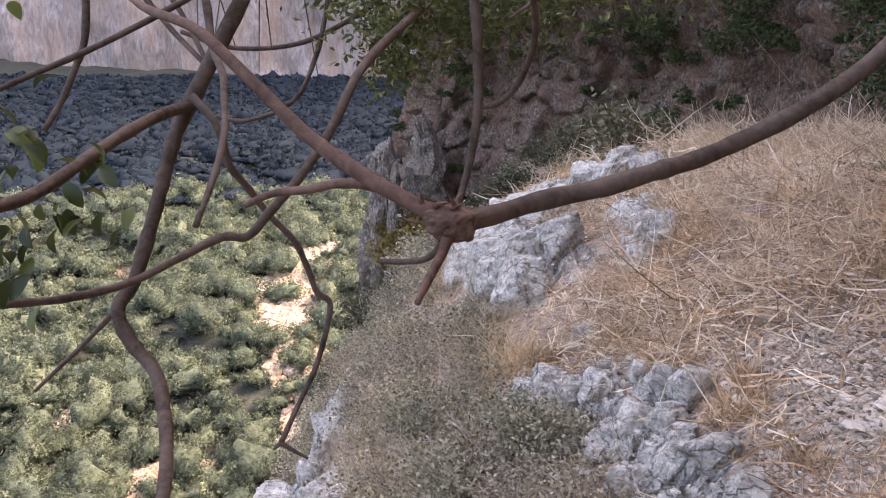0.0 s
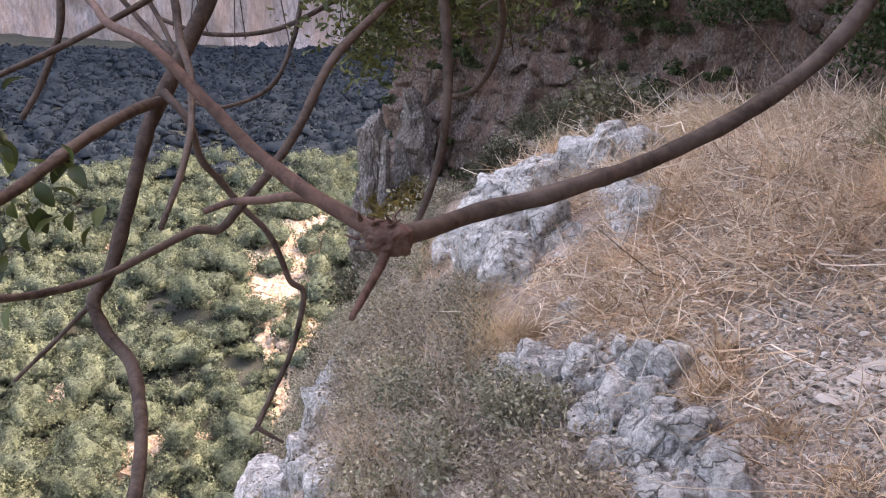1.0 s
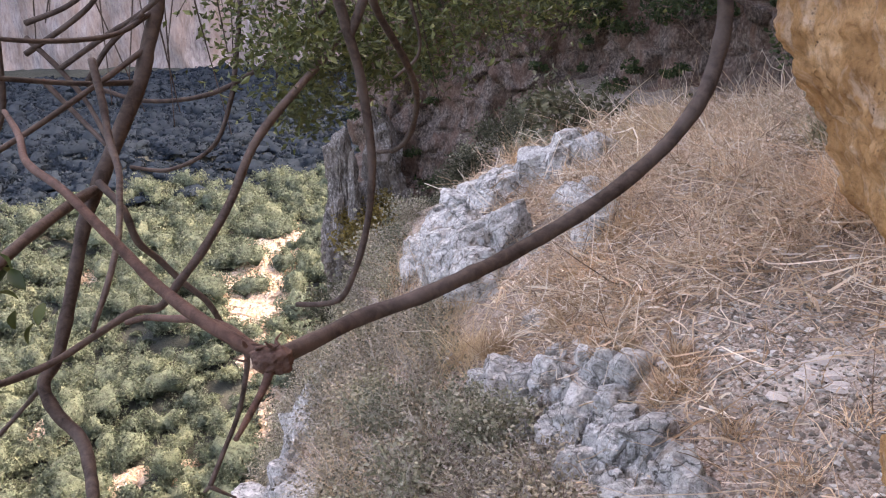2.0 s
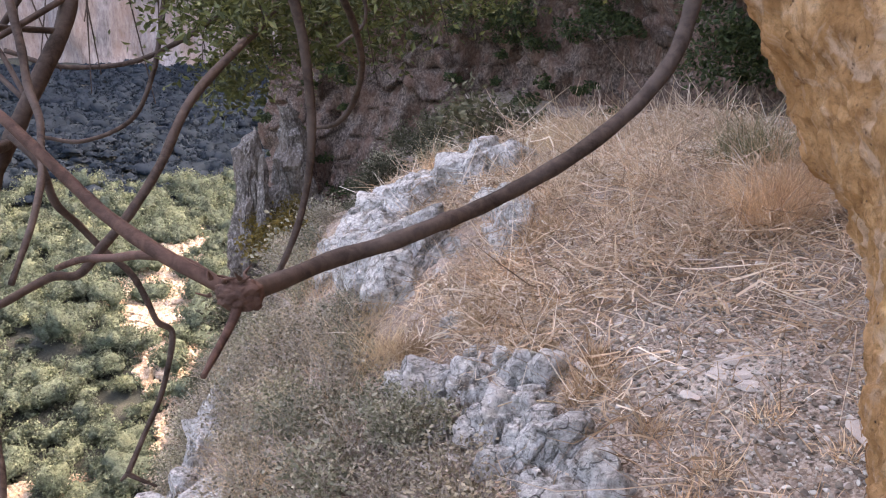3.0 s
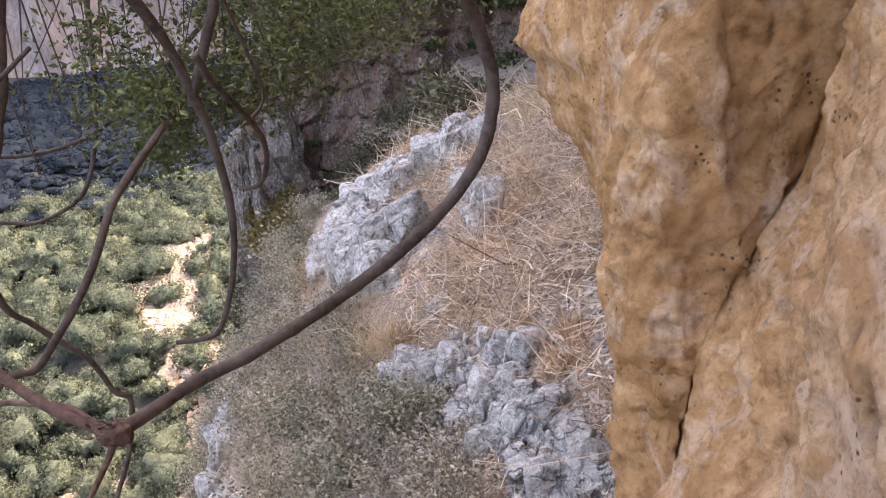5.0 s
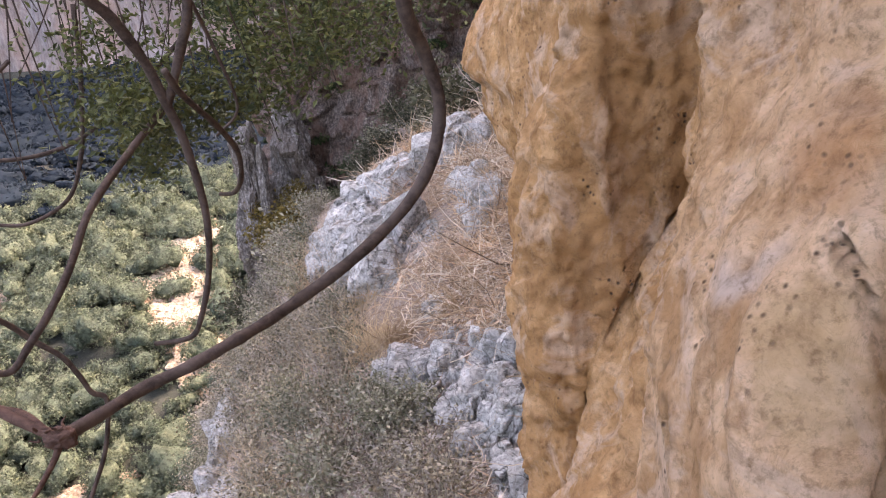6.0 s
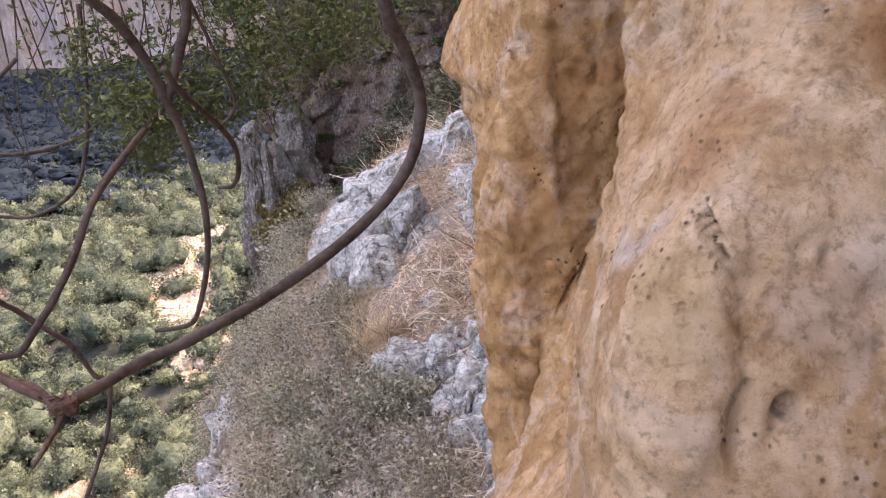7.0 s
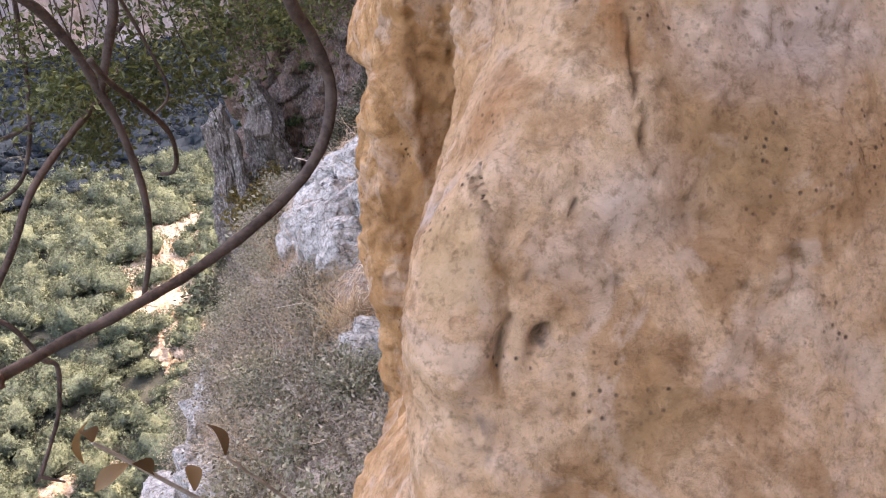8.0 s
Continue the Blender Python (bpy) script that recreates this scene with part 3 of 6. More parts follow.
# ---------------------------------------------------------------- ochre wall beside the camera
def make_ochre():
    # plan at eye height, from the far end round the near corner
    line, q = plan_line([(3.4, 3.4), (2.2, 2.5), (1.35, 1.85), (0.95, 1.40), (0.70, 1.10), (0.56, 0.95), (0.475, 0.86), (0.430, 0.77), (0.400, 0.71), (0.408, 0.66), (0.44, 0.63), (0.478, 0.645), (0.495, 0.58),
                         (0.488, 0.44), (0.462, 0.30), (0.466, 0.215), (0.52, 0.185), (0.62, 0.180), (0.75, 0.20), (0.95, 0.26), (1.3, 0.28), (1.8, 0.0), (2.4, -0.9), (2.9, -2.6), (3.2, -4.0)], 1500)
    zs = np.concatenate([np.linspace(-0.9, 0.95, 26)[:-1], np.linspace(0.95, 2.05, 250)[:-1], np.linspace(2.05, 4.6, 34)])
    # finer steps along the part that stands by the path
    keep = np.concatenate([np.where((line[:, 1] > 1.45) & (line[:, 0] > 0.9))[0][::5], np.where((line[:, 1] <= 1.45) & (line[:, 0] < 1.1) & (line[:, 1] > 0.1))[0],
                           np.where((q > q[np.argmin(np.hypot(line[:, 0] - 1.1, line[:, 1] - 0.275))]))[0][::7]])
    keep = np.unique(keep)
    near = keep[(line[keep, 0] < 1.1) & (line[keep, 1] > 0.1) & (line[keep, 1] < 1.46)]
    # even steps along the face as it stands once the notch has been drawn in
    q_notch = q[np.argmin(np.hypot(line[:, 0] - 0.478, line[:, 1] - 0.645))]
    notch_of = lambda v: np.exp(-((v - q_notch) / np.interp(v, [q_notch - 0.012, q_notch + 0.012], [0.045, 0.16])) ** 2)
    tq = np.linspace(q[near[0]], q[near[-1]], 3000)
    tx, ty = np.interp(tq, q, line[:, 0]) + 0.08 * notch_of(tq), np.interp(tq, q, line[:, 1])
    ts = np.r_[0, np.cumsum(np.hypot(np.diff(tx), np.diff(ty)))]
    fine_q = np.interp(np.linspace(0, ts[-1], 500), ts, tq)
    qq = np.unique(np.concatenate([q[keep[keep < near[0]]], fine_q, q[keep[keep > near[-1]]]]))
    line = np.stack([np.interp(qq, q, line[:, 0]), np.interp(qq, q, line[:, 1])], -1)
    q = qq
    t = np.gradient(np.stack([line[:, 0] + 0.06 * notch_of(q), line[:, 1]], -1), axis=0)
    nrm = np.stack([t[:, 1], -t[:, 0]], -1)
    for _ in range(6):
        nrm[1:-1] = 0.25 * nrm[:-2] + 0.5 * nrm[1:-1] + 0.25 * nrm[2:]
    nrm /= np.linalg.norm(nrm, axis=1)[:, None]
    Q, Z = np.meshgrid(q, zs, indexing="ij")
    X = np.repeat(line[:, :1], len(zs), 1)
    Y = np.repeat(line[:, 1:], len(zs), 1)
    # the far tooth hangs out over the path above, and is cut back below
    hang = smooth(0.80, 1.32, Y) * smooth(2.4, 1.6, Y)
    X = X - hang * np.interp(Z, [1.12, 1.18, 1.25, 1.30, 1.36, 1.42, 1.48, 1.54, 1.585, 1.615, 1.65, 1.70, 1.78, 2.2], [0, 0.095, 0.144, 0.224, 0.241, 0.282, 0.320, 0.362, 0.356, 0.400, 0.392, 0.367, 0.29, 0.29])
    X = X + 0.03 * (Z - 1.35) * smooth(0.95, 0.8, Y) * smooth(0.6, 0.7, Y)
    X = X + (0.05 * smooth(1.16, 0.95, Z) + 0.014 * smooth(1.42, 1.3, Z)) * smooth(0.58, 0.68, Y)
    X = X + smooth(0.54, 0.62, Y) * smooth(0.98, 0.80, Y) * np.interp(Z, [1.0, 1.15, 1.3, 1.4, 1.5, 1.6, 1.7, 1.85], [0.000, 0.006, 0.008, 0.010, 0.004, 0.027, 0.070, 0.070])
    # the notch between the two blocks slants with height
    notch = notch_of(Q)
    X = X + notch * np.interp(Z, [0.9, 1.17, 1.26, 1.34, 1.40, 1.51, 1.8], [-0.05, -0.032, -0.020, -0.006, 0.024, 0.100, 0.120])
    # the near corner of the slab runs aslant: out to the gorge below, back to the rock above
    X = X + smooth(0.70, 0.46, X) * smooth(0.54, 0.34, Y) * smooth(-0.1, 0.12, Y) * np.interp(Z, [1.15, 1.35, 1.48, 1.55, 1.61, 1.70, 1.85], [-0.040, -0.035, -0.028, 0.0, 0.040, 0.095, 0.150])
    # the near slab leans away upwards
    slab = smooth(0.50, 0.25, Y) * smooth(-0.2, 0.15, Y)
    lean = slab * 0.42 * (Z - 1.48)
    p = np.stack([X, Y, Z], -1)
    flat = smooth(0.5, 0.3, Y)
    face = 1 - flat
    rel = 0.008 * fbm(p * 5, 4, 61) + 0.015 * (0.24 + 0.76 * face) * ridged(p * np.array([9, 9, 4]), 4, 63) + (0.0034 + 0.0036 * face) * fbm(p * np.array([16, 16, 7]), 5, 65, 0.68) + (0.0022 + 0.0018 * face) * ridged(p * np.array([38, 38, 17]), 3, 66)
    rel = rel - 0.008 * np.clip(ridged(p * np.array([11, 11, 8]) + 3, 4, 67) - 0.36, 0, 1) * 2
    rel = rel + (0.0018 + 0.0014 * face) * fbm(p * 70, 4, 68, 0.7) + 0.004 * face * fbm(p * np.array([30, 30, 13]), 4, 69, 0.65)
    # scaled plates: each broken to its own level, laid out along the face
    S = np.vstack([np.zeros((1, X.shape[1])), np.cumsum(np.hypot(np.diff(X, axis=0), np.diff(Y, axis=0)), 0)])
    S = S - S[np.argmin(np.hypot(line[:, 0] - 0.40, line[:, 1] - 0.71))][None]
    for wide, tall, amp, sd in ((0.085, 0.16, 0.016, 81), (0.034, 0.055, 0.007, 83)):
        pw = np.stack([S / wide, Z / tall], -1) + 0.40 * np.stack([fbm(p * 1.1 / tall, 3, sd), fbm(p * 1.1 / tall + 7, 3, sd + 1)], -1)
        d1, d2, own = cells(pw, sd)
        rel = rel + amp * (0.26 + 0.74 * face) * (own - 0.5) * smooth(0.0, 0.06, d2 - d1)
    rel = rel * np.interp(X, [0.9, 2.5], [1, 6])
    qs = lambda xx, yy: q[np.argmin(np.hypot(line[:, 0] - xx, line[:, 1] - yy))]

    def cleft(points, depth, width, wob=0.010):
        """A crack that runs through (plan x, plan y, z) points."""
        pq = np.array([qs(a, b) for a, b, _ in points])
        pz = np.array([c for *_, c in points])
        line_q = np.interp(Z, pz, pq) + wob * (fbm(np.stack([Z * 22, 0 * Z, 0 * Z], -1), 3, 71) + 0.6 * np.round(2.5 * fbm(np.stack([Z * 40, 0 * Z + 5, 0 * Z], -1), 2, 73)) / 2.5)
        depth = depth * np.clip(0.35 + 0.9 * vnoise(np.stack([Z * 30, 0 * Z, 0 * Z + 3], -1), 74), 0.35, 1.3)
        width = width * np.clip(0.6 + 0.9 * vnoise(np.stack([Z * 45, 0 * Z, 0 * Z + 8], -1), 75), 0.5, 1.5)
        inside = smooth(pz[0] - 0.02, pz[0] + 0.02, Z) * smooth(pz[-1] + 0.02, pz[-1] - 0.02, Z)
        d = np.abs(Q - line_q)
        return -depth * inside * np.exp(-(d / width) ** 2)

    rel = rel + cleft([(0.478, 0.645, 0.98), (0.478, 0.645, 1.31), (0.478, 0.645, 1.85)], 0.050, 0.0040, 0.0085)
    # groove beside the lens, and shallow cracks of the slab
    rel = rel + cleft([(0.520, 0.189, 1.470), (0.526, 0.187, 1.509), (0.520, 0.189, 1.535), (0.513, 0.191, 1.561), (0.501, 0.196, 1.579), (0.490, 0.203, 1.597), (0.479, 0.211, 1.613)], 0.024, 0.0024, 0.004)
    rel = rel + cleft([(0.622, 0.181, 1.60), (0.616, 0.181, 1.648), (0.604, 0.181, 1.683), (0.604, 0.181, 1.71)], 0.006, 0.0022, 0.018)
    rel = rel + cleft([(0.722, 0.196, 1.526), (0.696, 0.192, 1.544)], 0.010, 0.0026, 0.004)
    rel = rel + cleft([(0.55, 0.18, 1.30), (0.56, 0.18, 1.36), (0.575, 0.18, 1.40)], 0.006, 0.003, 0.008)
    rel = rel + cleft([(0.495, 0.50, 1.20), (0.49, 0.46, 1.34), (0.488, 0.42, 1.48), (0.489, 0.45, 1.70)], 0.010, 0.005, 0.012)
    # a hanging tongue of rock between the two blocks: set back behind sharp edges
    front = smooth(0.50, 0.56, Y) * smooth(0.72, 0.66, Y)
    edge = X + 0.007 * fbm(np.stack([Z * 26, 0 * Z, 0 * Z + 2], -1), 4, 77)
    rel = rel - 0.013 * front * smooth(0.502, 0.506, edge) * smooth(0.558, 0.553, edge) * smooth(1.495, 1.505, Z + 0.2 * (edge - 0.53)) * smooth(1.80, 1.72, Z)
    rel = rel + 0.010 * front * smooth(0.440, 0.446, edge + 0.10 * (Z - 1.5)) * smooth(1.70, 1.66, Z) * smooth(1.33, 1.36, Z)
    # vertical fluting of the hanging tooth
    rel = rel + 0.022 * smooth(0.90, 1.02, Y) * smooth(1.9, 1.5, Y) * ridged(p * np.array([20, 20, 4]), 3, 78)

    def pit(xx, yy, zz, depth, r, tall=1.0):
        d2 = ((Q - qs(xx, yy)) / r) ** 2 + ((Z - zz) / (r * tall)) ** 2
        return -depth * np.exp(-d2 ** 2.5)

    for xx, yy, zz, depth, r, tall in ((0.546, 0.184, 1.499, 0.036, 0.0062, 1.4), (0.541, 0.185, 1.482, 0.006, 0.006, 1.3), (0.467, 0.326, 1.456, 0.014, 0.011, 1.9), (0.472, 0.351, 1.491, 0.008, 0.007, 1.4), (0.462, 0.29, 1.40, 0.010, 0.008, 1.5),
                                       (0.745, 0.20, 1.515, 0.012, 0.008, 1.2), (0.735, 0.198, 1.522, 0.006, 0.012, 0.25), (0.657, 0.186, 1.579, 0.007, 0.013, 0.16), (0.47, 0.22, 1.40, 0.008, 0.007, 1.2), (0.498, 0.197, 1.44, 0.007, 0.009, 1.0),
                                       (0.501, 0.196, 1.421, 0.006, 0.008, 1.2), (0.591, 0.182, 1.526, 0.005, 0.004, 0.8), (0.600, 0.181, 1.530, 0.005, 0.003, 0.8), (0.575, 0.183, 1.524, 0.004, 0.003, 1.0), (0.484, 0.207, 1.628, 0.004, 0.007, 0.6), (0.478, 0.212, 1.622, 0.004, 0.005, 0.7)):
        rel = rel + pit(xx, yy, zz, depth, r, tall)
    gp = np.random.default_rng(67)
    for k in range(16):
        zz = 1.615 + 0.095 * (k + gp.random()) / 16
        rel = rel + pit(float(np.interp(zz, [1.60, 1.648, 1.683, 1.71], [0.622, 0.616, 0.604, 0.600])) + gp.normal(0, 0.0035), 0.181, zz, gp.uniform(0.003, 0.013), gp.uniform(0.0025, 0.0055), gp.uniform(0.6, 1.6))
    for _ in range(70):
        xx = gp.uniform(0.46, 0.9)
        rel = rel + pit(xx, 0.19 if xx > 0.5 else 0.26, gp.uniform(1.2, 1.75), gp.uniform(0.002, 0.006), gp.uniform(0.002, 0.004), gp.uniform(0.6, 1.5))
    # a raised lens of rock between the crack and the near face
    u = (Q - qs(0.486, 0.205)) / 0.038
    w = (Z - 1.54 + 0.55 * (Q - qs(0.486, 0.205))) / 0.080
    rel = rel + 0.013 * smooth(1.15, 0.80, np.sqrt(u ** 2 + w ** 2) + 0.18 * fbm(p * 30, 3, 76))
    # skirt at the bottom, and an unseen roof added above, which holds off skylight
    skirt = 0.12 * smooth(1.36, 1.14, Z) * smooth(0.68, 0.45, Y) * smooth(-0.2, 0.1, Y)
    shade_roof = 0.5 * smooth(2.3, 4.6, Z) ** 1.5
    off = rel + skirt + shade_roof
    X = X + nrm[:, None, 0] * off
    Y = Y + nrm[:, None, 1] * off + lean
    # the top runs back into the mountain
    back = np.linspace(0.15, 1.0, 8)[None]
    X = np.hstack([X, X[:, -1:] + (np.maximum(X[:, -1:], 3.6) - X[:, -1:]) * back])
    Y = np.hstack([Y, np.repeat(Y[:, -1:], 8, 1)])
    Z = np.hstack([Z, Z[:, -1:] + 0.5 * np.sqrt(back) + 0.12 * fbm(np.stack([X[:, -8:], Y[:, -8:], 0 * X[:, -8:]], -1) * 2.5, 3, 79)])
    V = np.stack([X, Y, Z], -1)
    ob = obj("ochre_rock_wall", mesh_from("ochre_rock_wall", V.reshape(-1, 3), grid_faces(len(q), len(zs) + 8)), OCHRE)
    return tagged(ob, "ochre limestone cave wall with cracks and small pits", "rock wall", kind="structure")


make_ochre()


def make_shade_massif():
    """An unseen mountain added above and behind the ledge, which keeps the sun off it."""
    line, q = plan_line([(4.6, -16), (3.4, -9), (3.0, -3.5), (4.2, 2), (5.2, 6), (9.5, 12), (12, 20), (11, 28), (7, 34), (4, 38), (2, 46), (2, 60)], 120)
    hs = np.linspace(0, 1, 24)
    Q, H = np.meshgrid(q, hs, indexing="ij")
    X = np.repeat(line[:, :1], len(hs), 1)
    Y = np.repeat(line[:, 1:], len(hs), 1)
    nrm = np.gradient(line, axis=0)
    nrm = np.stack([nrm[:, 1], -nrm[:, 0]], -1)
    nrm /= np.linalg.norm(nrm, axis=1)[:, None]
    out = -1.5 + 24 * H ** 1.6 + 2.0 * fbm(np.stack([Q / 8, H * 5, 0 * Q], -1), 3, 81)
    Z = -3 + 62 * H ** 0.8
    X, Y = X + nrm[:, None, 0] * out, Y + nrm[:, None, 1] * out
    ob = obj("shade_mountainside", mesh_from("shade_mountainside", np.stack([X, Y, Z], -1).reshape(-1, 3), grid_faces(len(q), len(hs))), CLIFF)
    return tagged(ob, "unseen rocky mountain added behind the ledge to block the sun", "mountain", kind="structure")


make_shade_massif()

# ---------------------------------------------------------------- rocks of the ledge
def ico(sub):
    bm = bmesh.new()
    bmesh.ops.create_icosphere(bm, subdivisions=sub, radius=1)
    v = np.array([p.co for p in bm.verts])
    f = np.array([[p.index for p in face.verts] for face in bm.faces])
    bm.free()
    return v, f


ICO4, ICO3 = ico(5), ico(3)


def rock(name, centre, size, seed, label, turn=0.0, rough=1.0, detail=ICO4, mat=LIMESTONE, group="grey boulders of the ledge"):
    """A weathered limestone boulder: squared-off body, cleft ridges and pitted skin."""
    v, f = detail
    g = np.random.default_rng(seed + 900)
    p = v.copy()
    for q in range(15):
        d = g.normal(size=3) if q > 5 else np.array([(1, 0, 0.15), (-1, 0.1, 0), (0, 1, 0.1), (0.1, -1, 0.1), (0, 0.1, 1), (0.5, -0.6, 0.6)][q]) + g.normal(0, 0.2, 3)
        d = d / np.linalg.norm(d)
        over = np.maximum(p @ d - g.uniform(0.50, 0.78), 0)
        p = p - over[:, None] * d * 0.95
    s = np.array(size)
    w = p * s * 1.32
    k = 1.0 / max(s.min(), 0.12)
    d = 0.13 * ridged(w * k * 0.8 + seed, 4, seed) + 0.12 * fbm(w * k * 0.6 + 3 * seed, 3, seed + 3) - 0.16 * np.clip(ridged(w * k * 1.1 + 5, 3, seed + 9) - 0.50, 0, 1) * 3
    d = d + 0.08 * fbm(w * k * 4.5, 4, seed + 11) - 0.14 * np.clip(ridged(w * k * 2.6, 3, seed + 13) - 0.55, 0, 1) * 2
    w = w + v * (d * rough * s.min() * 0.8)[:, None]
    c, sn = math.cos(turn), math.sin(turn)
    w = np.stack([w[:, 0] * c - w[:, 1] * sn, w[:, 0] * sn + w[:, 1] * c, w[:, 2]], -1)
    me = mesh_from(name, w, f, False)
    ob = obj(name, me, mat)
    ob.location = centre
    return tagged(ob, label, "rock", group)


ICO_BLOCK = ico(4)


def outcrop(line, width, height, block, step, seed, label, blocks=0, dip=(0.0, 0.0)):
    """Fractured limestone that breaks through the ground along a line: blocks with deep joints between them."""
    pts = np.array(line, float)
    lo, hi = pts.min(0) - 1.6 * width, pts.max(0) + 1.6 * width
    xs, ys = np.arange(lo[0], hi[0], step), np.arange(lo[1], hi[1], step)
    X, Y = np.meshgrid(xs, ys, indexing="ij")
    p = np.stack([X, Y], -1)
    dist = np.full(X.shape, 9.0)
    for a, b in zip(pts[:-1], pts[1:]):
        d = b - a
        u = np.clip(((p - a) @ d) / (d @ d), 0, 1)
        dist = np.minimum(dist, np.linalg.norm(p - (a + u[..., None] * d), axis=-1))
    p3 = np.stack([X, Y, 0 * X], -1)
    dist = dist + 0.30 * width * fbm(p3 * 2.2 / width * 0.5, 3, seed)
    warp = np.stack([fbm(p3 * 2.5 / block * 0.4, 3, seed + 1), fbm(p3 * 2.5 / block * 0.4 + 9, 3, seed + 2)], -1) * 0.35
    d1, d2, own = cells(p / block + warp, seed + 3)
    e1, e2, own2 = cells(p / (block * 0.38) + warp * 2, seed + 4)
    body = smooth(1.15 * width, 0.55 * width, dist)
    joint = smooth(0.0, 0.34, d2 - d1) ** 0.55
    joint2 = smooth(0.0, 0.14, e2 - e1)
    h = body * ((0.62 + 0.46 * own) * joint - 0.55 * (1 - joint)) + 0.16 * body * (own2 - 0.3) * joint2
    h = h + body * (0.10 * ridged(p3 * 5 / block * 0.35, 4, seed + 5) )
    Z = ledge_z(X, Y) + height * h - 0.10 * (1 - smooth(0.02, 0.25, body))
    F = grid_faces(len(xs), len(ys))
    keep = (body.ravel()[F] > 0.01).any(1)
    used, inv = np.unique(F[keep], return_inverse=True)
    V = np.stack([X, Y, Z], -1).reshape(-1, 3)[used]
    k = 1.0 / block
    for a, f, o in ((0.12, 0.9, 0), (0.11, 2.6, 1), (0.05, 7.0, 2), (0.022, 16.0, 3)):
        V = V + a * block * np.stack([fbm(V * k * f + 3.1 * c, 3, seed + 20 + 3 * o + c) for c in range(3)], -1)
    crease = np.clip(ridged(V * np.array([1.0, 1.0, 1.6]) * k * 1.5 + seed, 3, seed + 31) - 0.30, 0, 1) + 0.6 * np.clip(ridged(V * np.array([1.0, 1.0, 2.2]) * k * 3.6 + seed, 3, seed + 33) - 0.40, 0, 1)
    V[:, 2] -= 0.32 * block * crease
    V[:, 1] += 0.16 * block * crease
    quads = inv.reshape(-1, 4)
    owner = np.round(own.ravel()[F[keep]][:, 0] * 1e6).astype(np.int64)
    c = V.mean(0)
    root = thing("rock_outcrop", (float(c[0]), float(c[1]), float(V[:, 2].min())))
    tagged(root, label, "rock", "limestone outcrops of the ledge")
    # one mesh for each unbroken block
    for o in np.unique(owner):
        part_q = quads[owner == o]
        tag = part_q.min(1)
        low = np.arange(len(V))
        while True:
            before = low.copy()
            m = low[part_q].min(1)
            np.minimum.at(low, part_q.ravel(), np.repeat(m, 4))
            if (low == before).all():
                break
        tag = low[part_q[:, 0]]
        for t in np.unique(tag):
            piece = part_q[tag == t]
            if len(piece) < 25:
                continue
            mine, back = np.unique(piece, return_inverse=True)
            obj("block", mesh_from("block", V[mine] - np.array(root.location), back.reshape(-1, 4), False), LIMESTONE, root)
    # squared blocks, split along joints
    g = np.random.default_rng(seed + 50)
    seg = np.r_[0, np.cumsum(np.linalg.norm(np.diff(pts, axis=0), axis=1))]
    for n in range(blocks):
        u = (n + g.uniform(0.1, 0.9)) / blocks * seg[-1]
        x = float(np.interp(u, seg, pts[:, 0]) + g.uniform(-0.85, 0.85) * width)
        y = float(np.interp(u, seg, pts[:, 1]) + g.uniform(-0.85, 0.85) * width)
        sz = block * g.uniform(0.34, 0.60)
        v, f = ICO_BLOCK
        w = v.copy()
        for q in range(9):
            d = np.array([(1, 0, 0.1), (-1, 0.1, 0), (0, 1, 0.1), (0.1, -1, 0), (0, 0.1, 1), (0.7, 0.6, 0.5), (-0.6, -0.7, 0.5), (0.6, -0.6, 0.4), (-0.7, 0.5, 0.5)][q]) + g.normal(0, 0.16, 3)
            d /= np.linalg.norm(d)
            over = np.maximum(w @ d - g.uniform(0.44, 0.64), 0)
            w = w - over[:, None] * d * 0.92
        w = w * np.array([g.uniform(1.0, 1.7), g.uniform(0.9, 1.4), g.uniform(0.75, 1.15)]) * sz
        k = 1 / sz
        w = w + v * (sz * (0.09 * fbm(w * k * 1.5 + n, 4, seed + n) - 0.22 * np.clip(ridged(w * k * 1.3 + n, 3, seed + n + 5) - 0.42, 0, 1) + 0.05 * fbm(w * k * 6, 3, seed + 7)))[:, None]
        a = g.normal(0.5, 0.35)
        w = np.stack([w[:, 0] * math.cos(a) - w[:, 1] * math.sin(a), w[:, 0] * math.sin(a) + w[:, 1] * math.cos(a), w[:, 2]], -1)
        w[:, 2] += dip[0] * w[:, 0] + dip[1] * w[:, 1]
        at = np.array([x, y, float(ledge_z(x, y)) + sz * g.uniform(0.25, 0.75)])
        obj("block", mesh_from("block", w + at - np.array(root.location), f, False), LIMESTONE, root)
    return root


outcrop([(0.22, 5.05), (0.40, 4.75), (0.55, 4.45), (0.76, 4.12), (0.86, 3.70), (0.92, 3.3), (0.98, 2.95)], 0.20, 0.09, 0.30, 0.011, 401, "fractured grey limestone outcrop along the path edge", 17)
outcrop([(0.60, 5.05), (0.80, 4.55), (0.98, 4.15)], 0.12, 0.08, 0.24, 0.011, 411, "narrow grey limestone ridge beside the path", 5)
outcrop([(0.50, 7.1), (0.10, 7.7), (-0.25, 8.4), (-0.25, 9.0), (0.15, 9.5), (0.85, 9.55), (1.55, 9.1)], 0.42, 0.16, 0.62, 0.018, 421, "large weathered grey limestone outcrop at the crest", 30, (0.25, 0.0))
outcrop([(1.12, 6.4), (1.2, 7.0), (1.30, 7.7)], 0.20, 0.12, 0.36, 0.018, 431, "low grey limestone outcrop in dry grass", 6, (0.2, 0.0))
